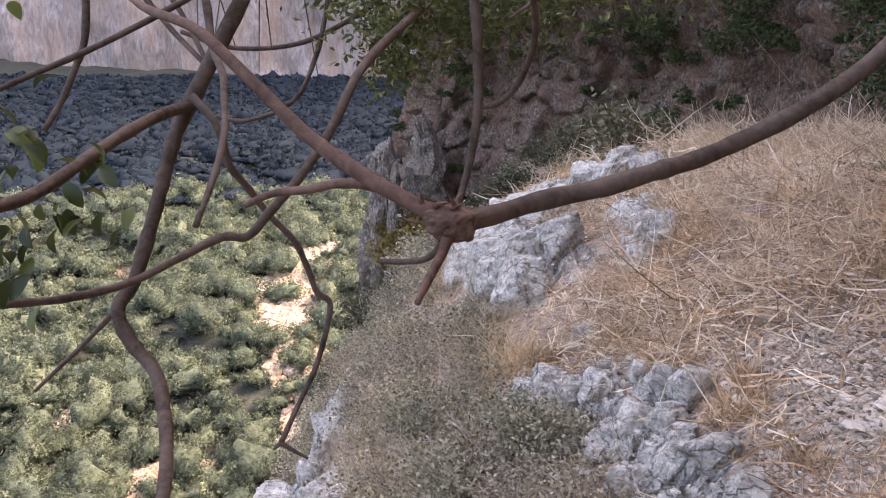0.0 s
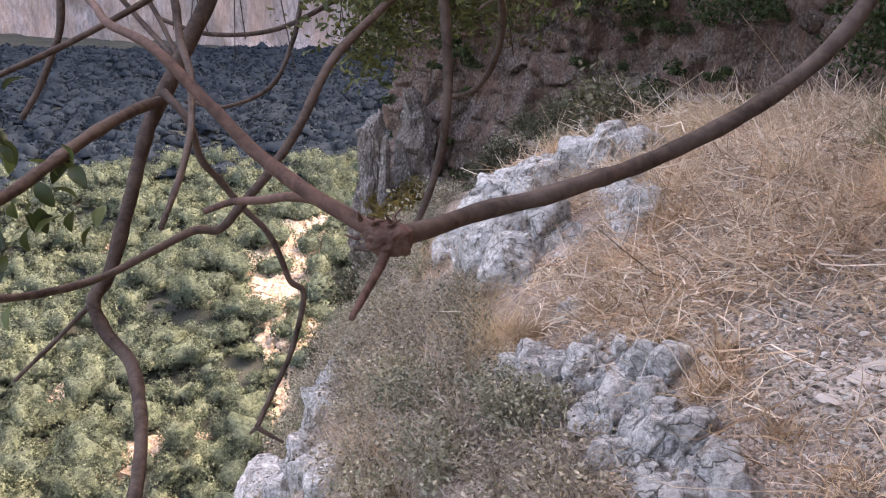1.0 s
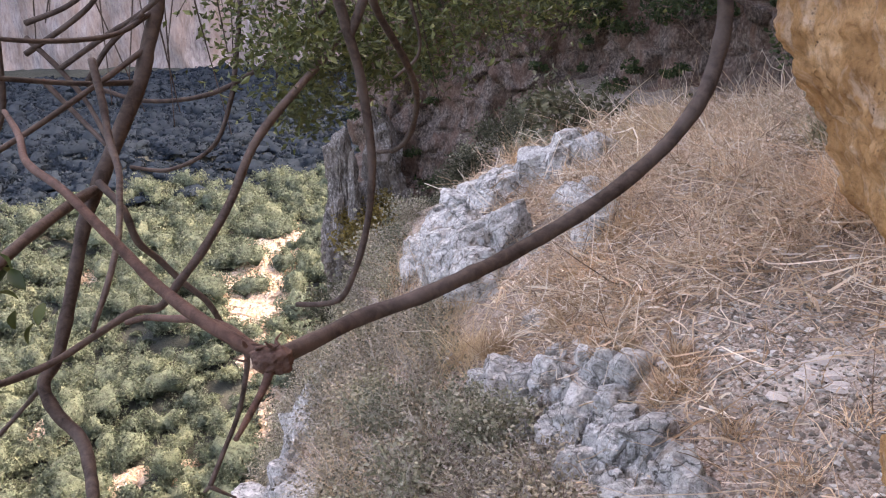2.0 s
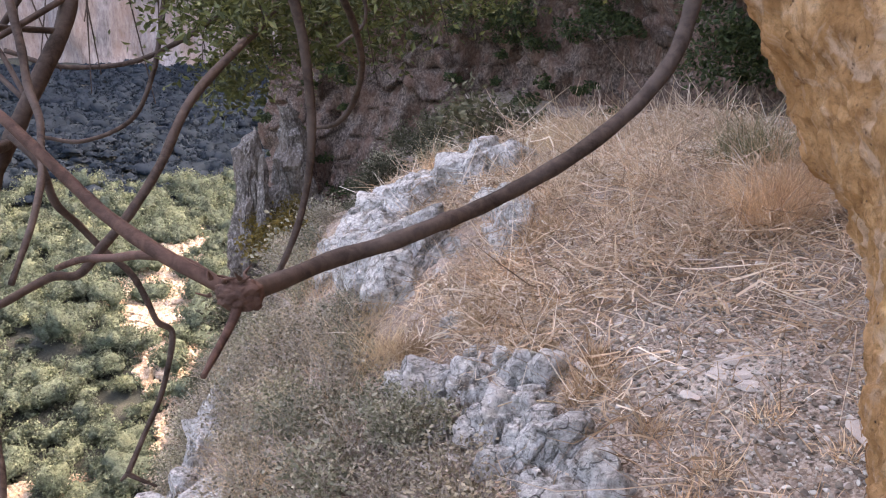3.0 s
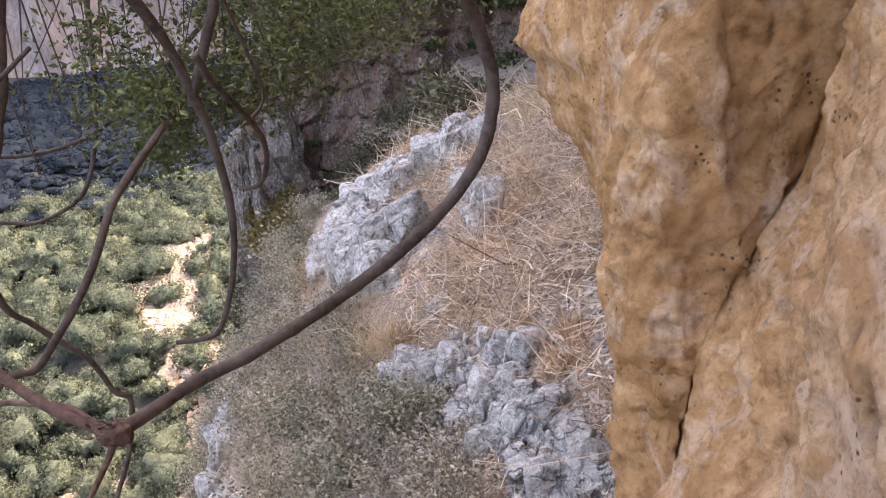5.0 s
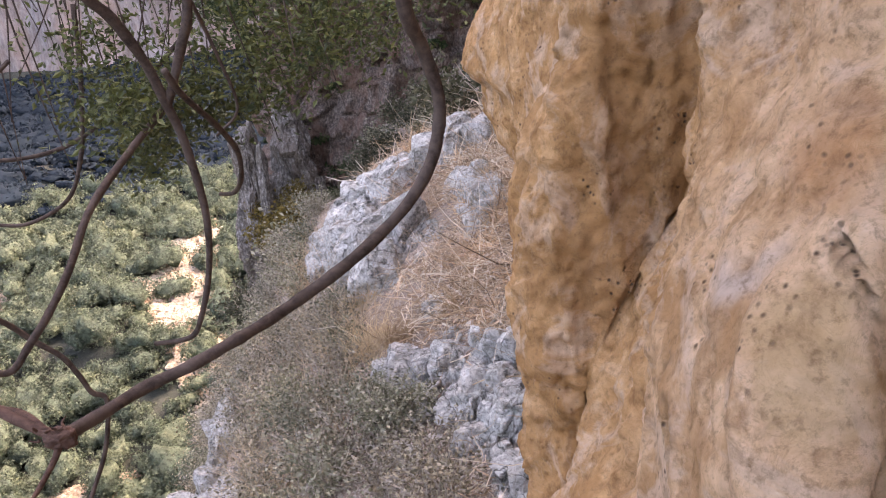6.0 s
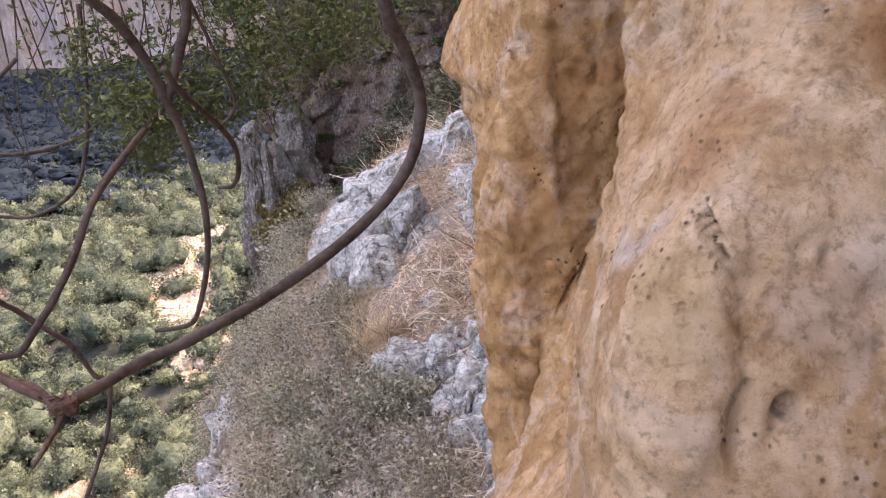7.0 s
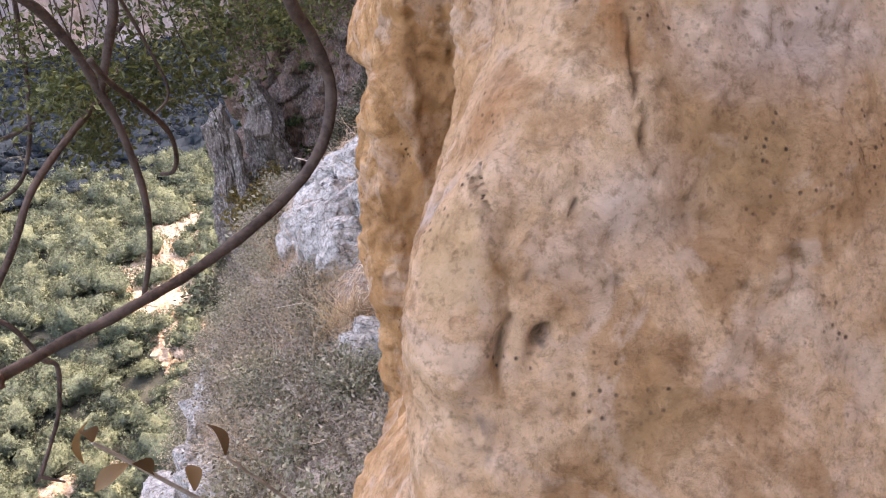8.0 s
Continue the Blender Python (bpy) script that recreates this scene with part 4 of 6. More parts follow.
outcrop([(-1.75, 8.0), (-1.82, 7.3), (-1.95, 6.6), (-2.1, 6.0)], 0.30, 0.40, 0.42, 0.018, 441, "white-grey limestone outcrop on the steep slope", 16)
# near row of boulders along the edge of the path
rock("boulder", (0.30, 5.00, -1.07), (0.24, 0.25, 0.27), 1, "rounded grey limestone boulder at the edge of a ledge", 0.3)
rock("boulder", (0.34, 4.62, -1.32), (0.26, 0.22, 0.20), 2, "pitted grey limestone boulder below a rounded one", 0.2)
rock("boulder", (0.62, 4.86, -0.86), (0.13, 0.22, 0.24), 3, "narrow upright grey limestone rock in dry grass", 0.1)
rock("boulder", (0.82, 4.36, -0.90), (0.30, 0.22, 0.22), 4, "broad grey limestone block beside the stony path", 0.5)
rock("boulder", (0.57, 4.28, -1.13), (0.15, 0.13, 0.20), 5, "small grey limestone block in a cleft")
rock("boulder", (0.80, 3.98, -1.06), (0.22, 0.20, 0.30), 6, "grey limestone block with a cracked face", 0.3)
rock("boulder", (0.98, 3.66, -0.96), (0.24, 0.24, 0.28), 7, "pale grey limestone block under the path", 0.6)
rock("boulder", (0.64, 3.72, -1.28), (0.15, 0.15, 0.24), 8, "squared grey limestone rock among dry shrubs", 0.2)
rock("boulder", (0.70, 3.90, -1.02), (0.07, 0.07, 0.08), 9, "small dark grey square rock on a boulder", 0.5)
rock("boulder", (1.16, 3.20, -0.72), (0.17, 0.19, 0.20), 10, "rounded grey limestone rock beside gravel", 0.2)
rock("boulder", (0.98, 3.10, -1.05), (0.24, 0.22, 0.34), 12, "low grey limestone block under the path edge", 0.4)
# outcrop on the crest
rock("boulder", (1.62, 9.05, -0.12), (0.34, 0.40, 0.34), 21, "pale grey limestone block at the crest of an outcrop", 0.3, detail=ICO4)
rock("boulder", (1.02, 9.35, -0.42), (0.42, 0.46, 0.38), 22, "long ridged grey limestone rock on an outcrop", 0.1, detail=ICO4)
rock("boulder", (0.48, 9.40, -0.62), (0.30, 0.36, 0.36), 23, "knobbly pale limestone rock on an outcrop", 0.4, detail=ICO4)
rock("boulder", (0.02, 9.30, -0.92), (0.34, 0.40, 0.36), 24, "rounded pale limestone rock at the edge of an outcrop", 0.2, detail=ICO4)
rock("boulder", (0.30, 8.80, -0.92), (0.50, 0.50, 0.30), 25, "flat weathered grey limestone shelf", 0.6, detail=ICO4)
rock("boulder", (-0.30, 9.00, -1.30), (0.42, 0.44, 0.36), 26, "sloping weathered limestone rock of an outcrop", 0.3, detail=ICO4)
rock("boulder", (-0.46, 8.60, -1.72), (0.36, 0.40, 0.40), 27, "grey limestone rock over the drop", 0.5, detail=ICO4)
rock("boulder", (0.02, 8.05, -1.28), (0.26, 0.32, 0.34), 28, "upright grey limestone rock in an outcrop", 0.1)
rock("boulder", (0.36, 7.75, -1.02), (0.25, 0.30, 0.34), 29, "blocky pale grey rock with a pitted face", 0.4)
rock("boulder", (0.44, 7.20, -1.08), (0.30, 0.22, 0.20), 30, "low pale limestone rock in dry grass", 0.2)
rock("boulder", (-0.05, 7.30, -1.62), (0.34, 0.30, 0.40), 31, "pale smooth limestone face over dry scrub", 0.3)
rock("boulder", (1.18, 6.75, -0.42), (0.20, 0.30, 0.26), 32, "grey limestone rock in dry grass", 0.1)
rock("boulder", (1.20, 7.60, -0.32), (0.24, 0.34, 0.20), 33, "flat grey limestone rock in dry grass", 0.4)
rock("boulder", (0.58, 5.68, -0.80), (0.12, 0.14, 0.13), 34, "small bluish grey rock in straw")
# outcrop lower down the slope
rock("boulder", (-1.82, 7.70, -2.95), (0.22, 0.30, 0.36), 41, "white-grey limestone outcrop on the steep slope", 0.2)
rock("boulder", (-1.86, 7.35, -3.45), (0.28, 0.34, 0.55), 42, "upright white-grey limestone rock over the drop", 0.1)
rock("boulder", (-1.70, 6.90, -3.85), (0.40, 0.40, 0.55), 43, "broad white-grey limestone rock on the slope", 0.4)
rock("boulder", (-2.30, 7.10, -3.95), (0.42, 0.45, 0.50), 44, "low pale limestone outcrop over the gorge", 0.3)
rock("boulder", (-1.50, 6.02, -2.62), (0.26, 0.28, 0.30), 47, "white-grey limestone rock low on the scrub slope", 0.5)
rock("boulder", (-1.28, 5.42, -2.38), (0.20, 0.24, 0.24), 48, "pale limestone rock half buried in scrub", 0.2)
rock("boulder", (-0.86, 8.6, -2.02), (0.10, 0.16, 0.24), 45, "small pale rock at the edge of scrub")
rock("boulder", (-1.34, 9.4, -2.75), (0.14, 0.2, 0.25), 46, "pale rock fragment among dry shrubs")


# crags at the foot of the cliff, each of a few tall broken slabs that lean on one another
def crag(foot, top, w, seed, label, slabs=3):
    g = np.random.default_rng(seed)
    root = thing("rock_pillar", foot)
    tagged(root, label, "rock", "rock pillars at the cliff foot")
    for k in range(slabs):
        h = (top - foot[2]) * (1.0 if k == 0 else g.uniform(0.45, 0.85))
        wide = w * (1.0 if k == 0 else g.uniform(0.5, 0.85))
        side = 0 if k == 0 else g.uniform(-0.9, 0.9) * w
        b = rock("block", (side, g.uniform(-0.5, 0.4) * w, h * 0.46), (wide, wide * g.uniform(0.8, 1.1), h * 0.50), seed + 7 * k, "", g.uniform(0, 3), 0.8, ICO4, PILLAR)
        co = np.empty(len(b.data.vertices) * 3, np.float32)
        b.data.vertices.foreach_get("co", co)
        co = co.reshape(-1, 3)
        n = co[:, :2] / (np.linalg.norm(co[:, :2], axis=1)[:, None] + 1e-6)
        cut = 0.45 * fbm(co * np.array([0.9, 0.9, 0.45]) / w + seed + k, 4, seed + k, 0.6) + 0.20 * ridged(co * np.array([1.1, 1.1, 0.8]) / w, 3, seed + k + 1) - 0.35 * np.clip(ridged(co * np.array([0.7, 0.7, 0.9]) / w, 3, seed + k + 3) - 0.35, 0, 1)
        co[:, :2] += n * (wide * cut)[:, None] + np.array([0.25, 0.1]) * wide * fbm(co[:, 2:] * np.array([[0.7, 0, 0]]) / w + seed, 2, seed + 5)[:, None]
        b.data.vertices.foreach_set("co", co.ravel())
        for key in ("category", "group"):
            if key in b:
                del b[key]
        b.parent = root
    return root


crag((-4.00, 28.1, -8.6), -3.1, 0.20, 61, "slender pale limestone pillar in front of a cliff", 2)
crag((-4.65, 29.0, -9.2), -2.3, 0.50, 62, "brownish limestone crag with rough sides", 4)
crag((-3.05, 29.9, -9.0), -1.3, 0.85, 63, "tall weathered grey crag against the cliff", 5)
crag((-2.10, 28.5, -8.6), -4.9, 0.42, 64, "low broken rock beside taller crags", 3)


# ---------------------------------------------------------------- stones and gravel
def scatter(n, xr, yr, seed, keep=None):
    g = np.random.default_rng(seed)
    x, y = g.uniform(*xr, n), g.uniform(*yr, n)
    if keep is not None:
        k = keep(x, y, g)
        x, y = x[k], y[k]
    return x, y, ledge_z(x, y)


def bare_rock(x, y):
    """How far a place lies on bare stone: 1 on the outcrops, 0 off them."""
    out = np.zeros(np.shape(x))
    for line, w in (([(0.22, 5.05), (0.40, 4.75), (0.55, 4.45), (0.76, 4.12), (0.86, 3.70), (0.92, 3.3), (0.98, 2.95)], 0.24), ([(0.60, 5.05), (0.80, 4.55), (0.98, 4.15)], 0.14),
                    ([(0.50, 7.1), (0.10, 7.7), (-0.25, 8.4), (-0.25, 9.0), (0.15, 9.5), (0.85, 9.55), (1.55, 9.1)], 0.56), ([(1.12, 6.4), (1.2, 7.0), (1.30, 7.7)], 0.17)):
        for (ax, ay), (bx, by) in zip(line[:-1], line[1:]):
            dx, dy = bx - ax, by - ay
            u = np.clip(((x - ax) * dx + (y - ay) * dy) / (dx * dx + dy * dy), 0, 1)
            out = np.maximum(out, smooth(1.15 * w, 0.7 * w, np.hypot(x - ax - u * dx, y - ay - u * dy)))
    return out


def path_mask(x, y):
    """Where the trodden stony path lies: 1 on it, 0 off it."""
    return np.exp(-((x - (1.72 - 0.03 * (y - 3.8))) / 0.62) ** 2 - np.clip(np.abs(y - 3.4) - 0.9, 0, 9) ** 2 / 0.25)


def make_gravel():
    g = np.random.default_rng(5)
    x, y, z = scatter(19000, (0.6, 2.9), (2.1, 5.8), 6, lambda a, b, r: r.uniform(0, 1, len(a)) < 0.06 + path_mask(a, b))
    n = len(x)
    v, f = ico(1)
    size = 0.004 + 0.016 * g.random(n) ** 2.6
    sc = size[:, None] * g.uniform(0.55, 1.3, (n, 3)) * np.array([1, 1, 0.6])
    a = g.uniform(0, 6.28, n)
    jit = 1 + 0.55 * g.uniform(-1, 1, (n, len(v)))
    P = v[None] * jit[..., None] * sc[:, None]
    X = P[..., 0] * np.cos(a)[:, None] - P[..., 1] * np.sin(a)[:, None] + x[:, None]
    Y = P[..., 0] * np.sin(a)[:, None] + P[..., 1] * np.cos(a)[:, None] + y[:, None]
    Z = P[..., 2] + (z + size * 0.25)[:, None]
    F = (f[None] + (np.arange(n) * len(v))[:, None, None]).reshape(-1, 3)
    ob = obj("gravel", mesh_from("gravel", np.stack([X, Y, Z], -1).reshape(-1, 3), F, False), STONE)
    tagged(ob, "loose pale limestone gravel on the path", "gravel", kind="stuff")


STONE = plant_material("pale_stones", (0.10, 0.080, 0.062), (0.36, 0.31, 0.26), (0.84, 0.79, 0.71), 0.9, True, 0.0)
PEBBLE = rock_material("pebble_stone", (0.30, 0.27, 0.24), (0.52, 0.49, 0.45), (0.72, 0.69, 0.65), (0.46, 0.38, 0.30), 4.0, 0.4)
make_gravel()


def make_stones():
    g = np.random.default_rng(15)
    protos = []
    for k in range(6):
        v, f = ICO3
        # a broken piece of rock: a ball cut by planes
        w = v.copy()
        for _ in range(13):
            d = g.normal(size=3)
            d /= np.linalg.norm(d)
            h = g.uniform(0.45, 0.80)
            over = np.maximum(w @ d - h, 0)
            w = w - over[:, None] * d * 0.96
        w = w * np.array([1.25, 0.85 + 0.1 * (k % 3), 0.6]) * (1 + 0.05 * fbm(v * 4 + k, 3, k))[:, None]
        me = mesh_from("stone", w, f, False)
        me.materials.append(PEBBLE)
        protos.append(me)
    x, y, z = scatter(900, (0.7, 2.9), (2.2, 7.5), 16, lambda a, b, r: r.uniform(0, 1, len(a)) < 0.05 + 0.42 * path_mask(a, b))
    for i in range(min(len(x), 210)):
        r = 0.014 + 0.030 * g.random() ** 2.6
        ob = new("stone", protos[i % 6])
        ob.location = (x[i], y[i], z[i] + 0.25 * r)
        ob.rotation_euler = (g.uniform(-0.3, 0.3), g.uniform(-0.3, 0.3), g.uniform(0, 6.28))
        ob.scale = (r * g.uniform(0.8, 1.4), r, r * g.uniform(0.7, 1.1))
        tagged(ob, "pale grey limestone stone on the path", "stone", "loose stones on the path")
    for px, py, r, h, label in ((1.60, 2.64, 0.075, 0.5, "flat pale stone slab on the path"), (1.72, 3.62, 0.052, 0.5, "white flat stone on the path"), (1.62, 3.78, 0.040, 0.8, "white rounded stone on the path"),
                                (0.99, 4.45, 0.070, 0.8, "pale stone with a rusty side in dry grass"), (0.82, 5.04, 0.050, 0.5, "flat pale stone under dry grass"), (1.20, 4.22, 0.055, 0.8, "pale angular stone at the path edge"),
                                (1.22, 4.0, 0.07, 0.8, "reddish pale stone in a grass tuft"), (0.30, 4.10, 0.06, 0.8, "pale stone below the boulders"), (0.44, 4.12, 0.05, 0.8, "pale stone below the boulders"),
                                (2.10, 4.90, 0.06, 0.6, "pale flat stone in straw"), (2.40, 4.60, 0.05, 0.6, "pale stone in straw"), (0.46, 4.47, 0.022, 1.0, "small white pebble in a rock cleft"),
                                (1.66, 2.36, 0.13, 0.5, "large pale flat rock on the path"), (1.98, 2.78, 0.09, 0.4, "pale flat rock at the wall side of the path"), (1.45, 2.45, 0.06, 0.5, "brown flat stone on the path"), *[(1.70 + g.normal(0, 0.17), 3.62 + g.normal(0, 0.10), g.uniform(0.03, 0.065), 0.35, "pale bedrock lump half buried in the path") for _ in range(11)]):
        ob = new("stone", protos[int(px * 10) % 6])
        ob.location = (px, py, float(ledge_z(px, py)) + 0.2 * r)
        ob.rotation_euler = (0.1, -0.1, px * 7)
        ob.scale = (r * 1.3, r, r * h)
        tagged(ob, label, "stone", "loose stones on the path")


make_stones()


# ---------------------------------------------------------------- dry grass
def ribbons(base, direction, length, width, bend, segments=3, seed=0, flat=0.0, curl=0.22):
    """Thin tapering blades. base, direction: n x 3; bend: how far the tip drops, n."""
    g = np.random.default_rng(seed)
    n = len(base)
    t = np.linspace(0, 1, segments + 1)
    side = np.cross(direction, g.normal(size=(n, 3)) * (1 - flat) + np.array([0, 0, 1.0]) * flat)
    side /= np.linalg.norm(side, axis=1)[:, None] + 1e-9
    sway = g.normal(size=(n, 3)) * curl
    wave = g.normal(size=(n, 3)) * curl * 0.5
    c = base[:, None] + direction[:, None] * (length[:, None] * t)[..., None]
    c = c + sway[:, None] * (length[:, None] * t ** 2)[..., None] + wave[:, None] * (length[:, None] * np.sin(5.0 * t))[..., None] * 0.5
    c[..., 2] -= bend[:, None] * length[:, None] * t ** 2
    wdt = width[:, None] * (1 - 0.75 * t)
    L, R = c - side[:, None] * wdt[..., None] / 2, c + side[:, None] * wdt[..., None] / 2
    V = np.stack([L, R], 2).reshape(n, -1, 3)
    k = np.arange(segments) * 2
    f = np.stack([k, k + 1, k + 3, k + 2], -1)
    F = (f[None] + (np.arange(n) * 2 * (segments + 1))[:, None, None]).reshape(-1, 4)
    return V.reshape(-1, 3), F


def make_litter():
    g = np.random.default_rng(25)

    def keep(a, b, r):
        s = a + 0.12 * (b - 5)
        dens = smooth(0.15, 0.8, s) * (1 - 0.80 * path_mask(a, b)) * (0.35 + 0.65 * smooth(-0.35, 0.35, fbm(np.stack([a, b, 0 * a], -1) * 1.1, 3, 91)))
        return r.uniform(0, 1, len(a)) < dens * (1 - 0.93 * bare_rock(a, b))
    x, y, z = scatter(34000, (0.0, 4.6), (2.1, 10.6), 26, keep)
    n = len(x)
    a = g.uniform(0, 6.28, n)
    up = g.normal(0.06, 0.17, n)
    d = np.stack([np.cos(a), np.sin(a), up], -1)
    d /= np.linalg.norm(d, axis=1)[:, None]
    ln = 0.07 + 0.33 * g.random(n) ** 1.7
    mound = 0.07 * np.clip(fbm(np.stack([x, y, 0 * x], -1) * 3.2, 3, 95) + 0.3, 0, 1) * (1 - path_mask(x, y))
    base = np.stack([x, y, z + mound + g.uniform(0.008, 0.075, n)], -1) - d * ln[:, None] * 0.3 * np.array([1, 1, 0])
    V, F = ribbons(base, d, ln, (0.0068 + 0.0125 * g.random(n) ** 2.0) * (0.50 + 0.105 * y), g.uniform(0, 0.22, n), 5, 27, 0.35, 0.78)
    ob = obj("dry_grass_litter", mesh_from("dry_grass_litter", V, F, False), STRAW)
    tagged(ob, "flattened tangle of dry straw over the ledge", "dry grass", kind="stuff")


def make_chaff():
    """Short broken straw and leaf crumbs between the stones."""
    g = np.random.default_rng(28)
    x, y, z = scatter(30000, (0.3, 3.4), (2.1, 7.0), 29, lambda a, b, r: r.uniform(0, 1, len(a)) < (0.60 - 0.40 * path_mask(a, b)) * smooth(0.25, 0.8, a + 0.12 * (b - 5)) * (1 - 0.9 * bare_rock(a, b)))
    n = len(x)
    a = g.uniform(0, 6.28, n)
    d = np.stack([np.cos(a), np.sin(a), g.normal(0.05, 0.12, n)], -1)
    d /= np.linalg.norm(d, axis=1)[:, None]
    V, F = ribbons(np.stack([x, y, z + g.uniform(0.003, 0.022, n)], -1), d, 0.014 + 0.06 * g.random(n) ** 2, 0.003 + 0.006 * g.random(n) ** 2, g.uniform(0, 0.2, n), 1, 30, 0.4, 0.3)
    ob = obj("chaff", mesh_from("chaff", V, F, False), CHAFF)
    tagged(ob, "short broken brown straw and leaf crumbs on soil", "dry grass", kind="stuff")


CHAFF = plant_material("brown_chaff", (0.10, 0.062, 0.036), (0.30, 0.205, 0.13), (0.62, 0.47, 0.32), 0.7)
make_litter()
make_chaff()


def make_stalks():
    """Longer bleached and grey-brown stalks lying over the straw at the back of the ledge."""
    g = np.random.default_rng(41)
    x, y, z = scatter(15000, (0.3, 4.4), (4.7, 10.0), 42, lambda a, b, r: r.uniform(0, 1, len(a)) < 0.62 * smooth(0.5, 1.0, a + 0.12 * (b - 5)) * (1 - 0.95 * bare_rock(a, b)))
    n = len(x)
    a = g.uniform(0, 6.28, n)
    d = np.stack([np.cos(a), np.sin(a), g.normal(0.14, 0.22, n)], -1)
    d /= np.linalg.norm(d, axis=1)[:, None]
    ln = 0.10 + 0.34 * g.random(n) ** 1.6
    V, F = ribbons(np.stack([x, y, z + g.uniform(0.03, 0.11, n)], -1) - d * ln[:, None] * 0.3 * np.array([1, 1, 0]), d, ln, (0.006 + 0.011 * g.random(n) ** 2) * (0.35 + 0.11 * y), g.uniform(0, 0.3, n), 3, 43, 0.5, 0.5)
    ob = obj("dry_stalks", mesh_from("dry_stalks", V, F, False), STALK)
    tagged(ob, "bleached and brown dry stalks over straw", "dry grass", kind="stuff")


STALK = plant_material("bleached_stalks", (0.085, 0.056, 0.036), (0.58, 0.42, 0.29), (1.0, 0.92, 0.80), 0.6)
make_stalks()


def tuft(name, x, y, radius, height, count, mat, seed, label, lean=(0, 0), spread=0.7, width=0.0065):
    g = np.random.default_rng(seed)
    r = radius * np.sqrt(g.random(count)) * 0.55
    a = g.uniform(0, 6.28, count)
    bx, by = r * np.cos(a), r * np.sin(a)
    bz = ledge_z(x + bx, y + by) - float(ledge_z(x, y)) - 0.01
    d = np.stack([bx / radius * spread * 1.6 + g.normal(0, 0.55 * spread, count) + lean[0], by / radius * spread * 1.6 + g.normal(0, 0.55 * spread, count) + lean[1], np.ones(count)], -1)
    d /= np.linalg.norm(d, axis=1)[:, None]
    ln = height * g.uniform(0.45, 1.15, count)
    V, F = ribbons(np.stack([bx, by, bz], -1), d, ln, np.full(count, width) * g.uniform(0.7, 1.3, count), g.uniform(0.0, 0.55, count), 5, seed + 1, 0.0, 0.34)
    ob = obj(name, mesh_from(name, V, F, False), mat)
    ob.location = (x, y, float(ledge_z(x, y)))
    return tagged(ob, label, "grass", "dry grass tufts")


TUFTS = ((0.26, 5.62, 0.20, 0.26, 420, 1), (0.02, 5.80, 0.30, 0.30, 420, 2), (0.86, 5.40, 0.26, 0.24, 420, 1), (0.68, 5.52, 0.16, 0.2, 200, 0), (1.16, 3.98, 0.22, 0.20, 320, 1), (1.28, 4.22, 0.14, 0.16, 200, 1),
         (1.05, 4.60, 0.13, 0.15, 170, 1), (1.34, 6.20, 0.30, 0.30, 420, 1), (1.55, 6.80, 0.30, 0.28, 360, 0), (1.50, 7.6, 0.34, 0.34, 420, 0), (1.9, 7.0, 0.34, 0.30, 380, 0), (2.3, 6.4, 0.34, 0.28, 360, 0),
         (1.75, 8.2, 0.3, 0.36, 380, 0), (2.15, 8.8, 0.34, 0.50, 240, 2), (2.45, 9.2, 0.36, 0.46, 200, 2), (2.75, 8.9, 0.34, 0.42, 180, 0), (3.05, 8.6, 0.34, 0.36, 180, 2), (3.35, 8.3, 0.34, 0.34, 180, 0),
         (3.7, 8.0, 0.34, 0.34, 160, 2), (2.0, 9.3, 0.3, 0.45, 200, 2), (1.65, 5.3, 0.24, 0.2, 260, 0), (2.6, 5.6, 0.30, 0.26, 300, 0), (2.2, 5.0, 0.26, 0.2, 240, 0), (1.9, 5.9, 0.3, 0.24, 300, 0),
         (1.35, 3.45, 0.14, 0.13, 140, 1), (1.30, 2.85, 0.15, 0.14, 150, 1), (1.9, 2.75, 0.14, 0.12, 120, 0), (2.9, 7.2, 0.4, 0.34, 380, 0), (2.5, 7.7, 0.4, 0.36, 380, 0), (-0.30, 6.2, 0.3, 0.30, 360, 2),
         (-0.05, 6.6, 0.26, 0.26, 260, 2), (0.72, 10.3, 0.2, 0.45, 160, 1), (1.05, 5.85, 0.26, 0.20, 380, 1), (1.12, 6.75, 0.24, 0.22, 320, 1), (1.42, 7.15, 0.26, 0.22, 300, 1), (0.95, 4.95, 0.18, 0.16, 220, 1), (1.22, 5.05, 0.18, 0.14, 180, 1), (1.55, 2.55, 0.18, 0.12, 170, 1), (1.45, 3.0, 0.16, 0.13, 170, 0), (1.75, 3.15, 0.14, 0.10, 120, 0))
GREEN_GRASS = plant_material("greenish_grass", (0.09, 0.10, 0.045), (0.20, 0.20, 0.10), (0.40, 0.37, 0.22), 0.6)
GRASS = (STRAW, RUST_GRASS, PALE_GRASS)
GRASS_LABEL = ("tuft of bleached dry grass on the ledge", "rusty orange dry grass tuft", "tall pale dry grass tuft with arching stalks")
for i, (x, y, r, h, c, k) in enumerate(TUFTS):
    tuft("grass_tuft", x, y, r, h, c, GRASS[k], 200 + i, GRASS_LABEL[k])
tuft("grass_tuft", 2.72, 5.05, 0.36, 0.56, 1500, RUST_GRASS, 260, "dense fine reddish brown grass tuft beside the ochre wall", (0.0, 0.0), 0.5, 0.0034)
tuft("grass_tuft", 3.08, 5.25, 0.34, 0.56, 1100, RUST_GRASS, 261, "dense fine reddish brown grass tuft beside the ochre wall", (0.0, 0.0), 0.5, 0.0034)
tuft("grass_tuft", 3.25, 6.5, 0.42, 0.56, 620, GREEN_GRASS, 262, "greenish grass tuft below the cliff", (0, 0), 0.6)


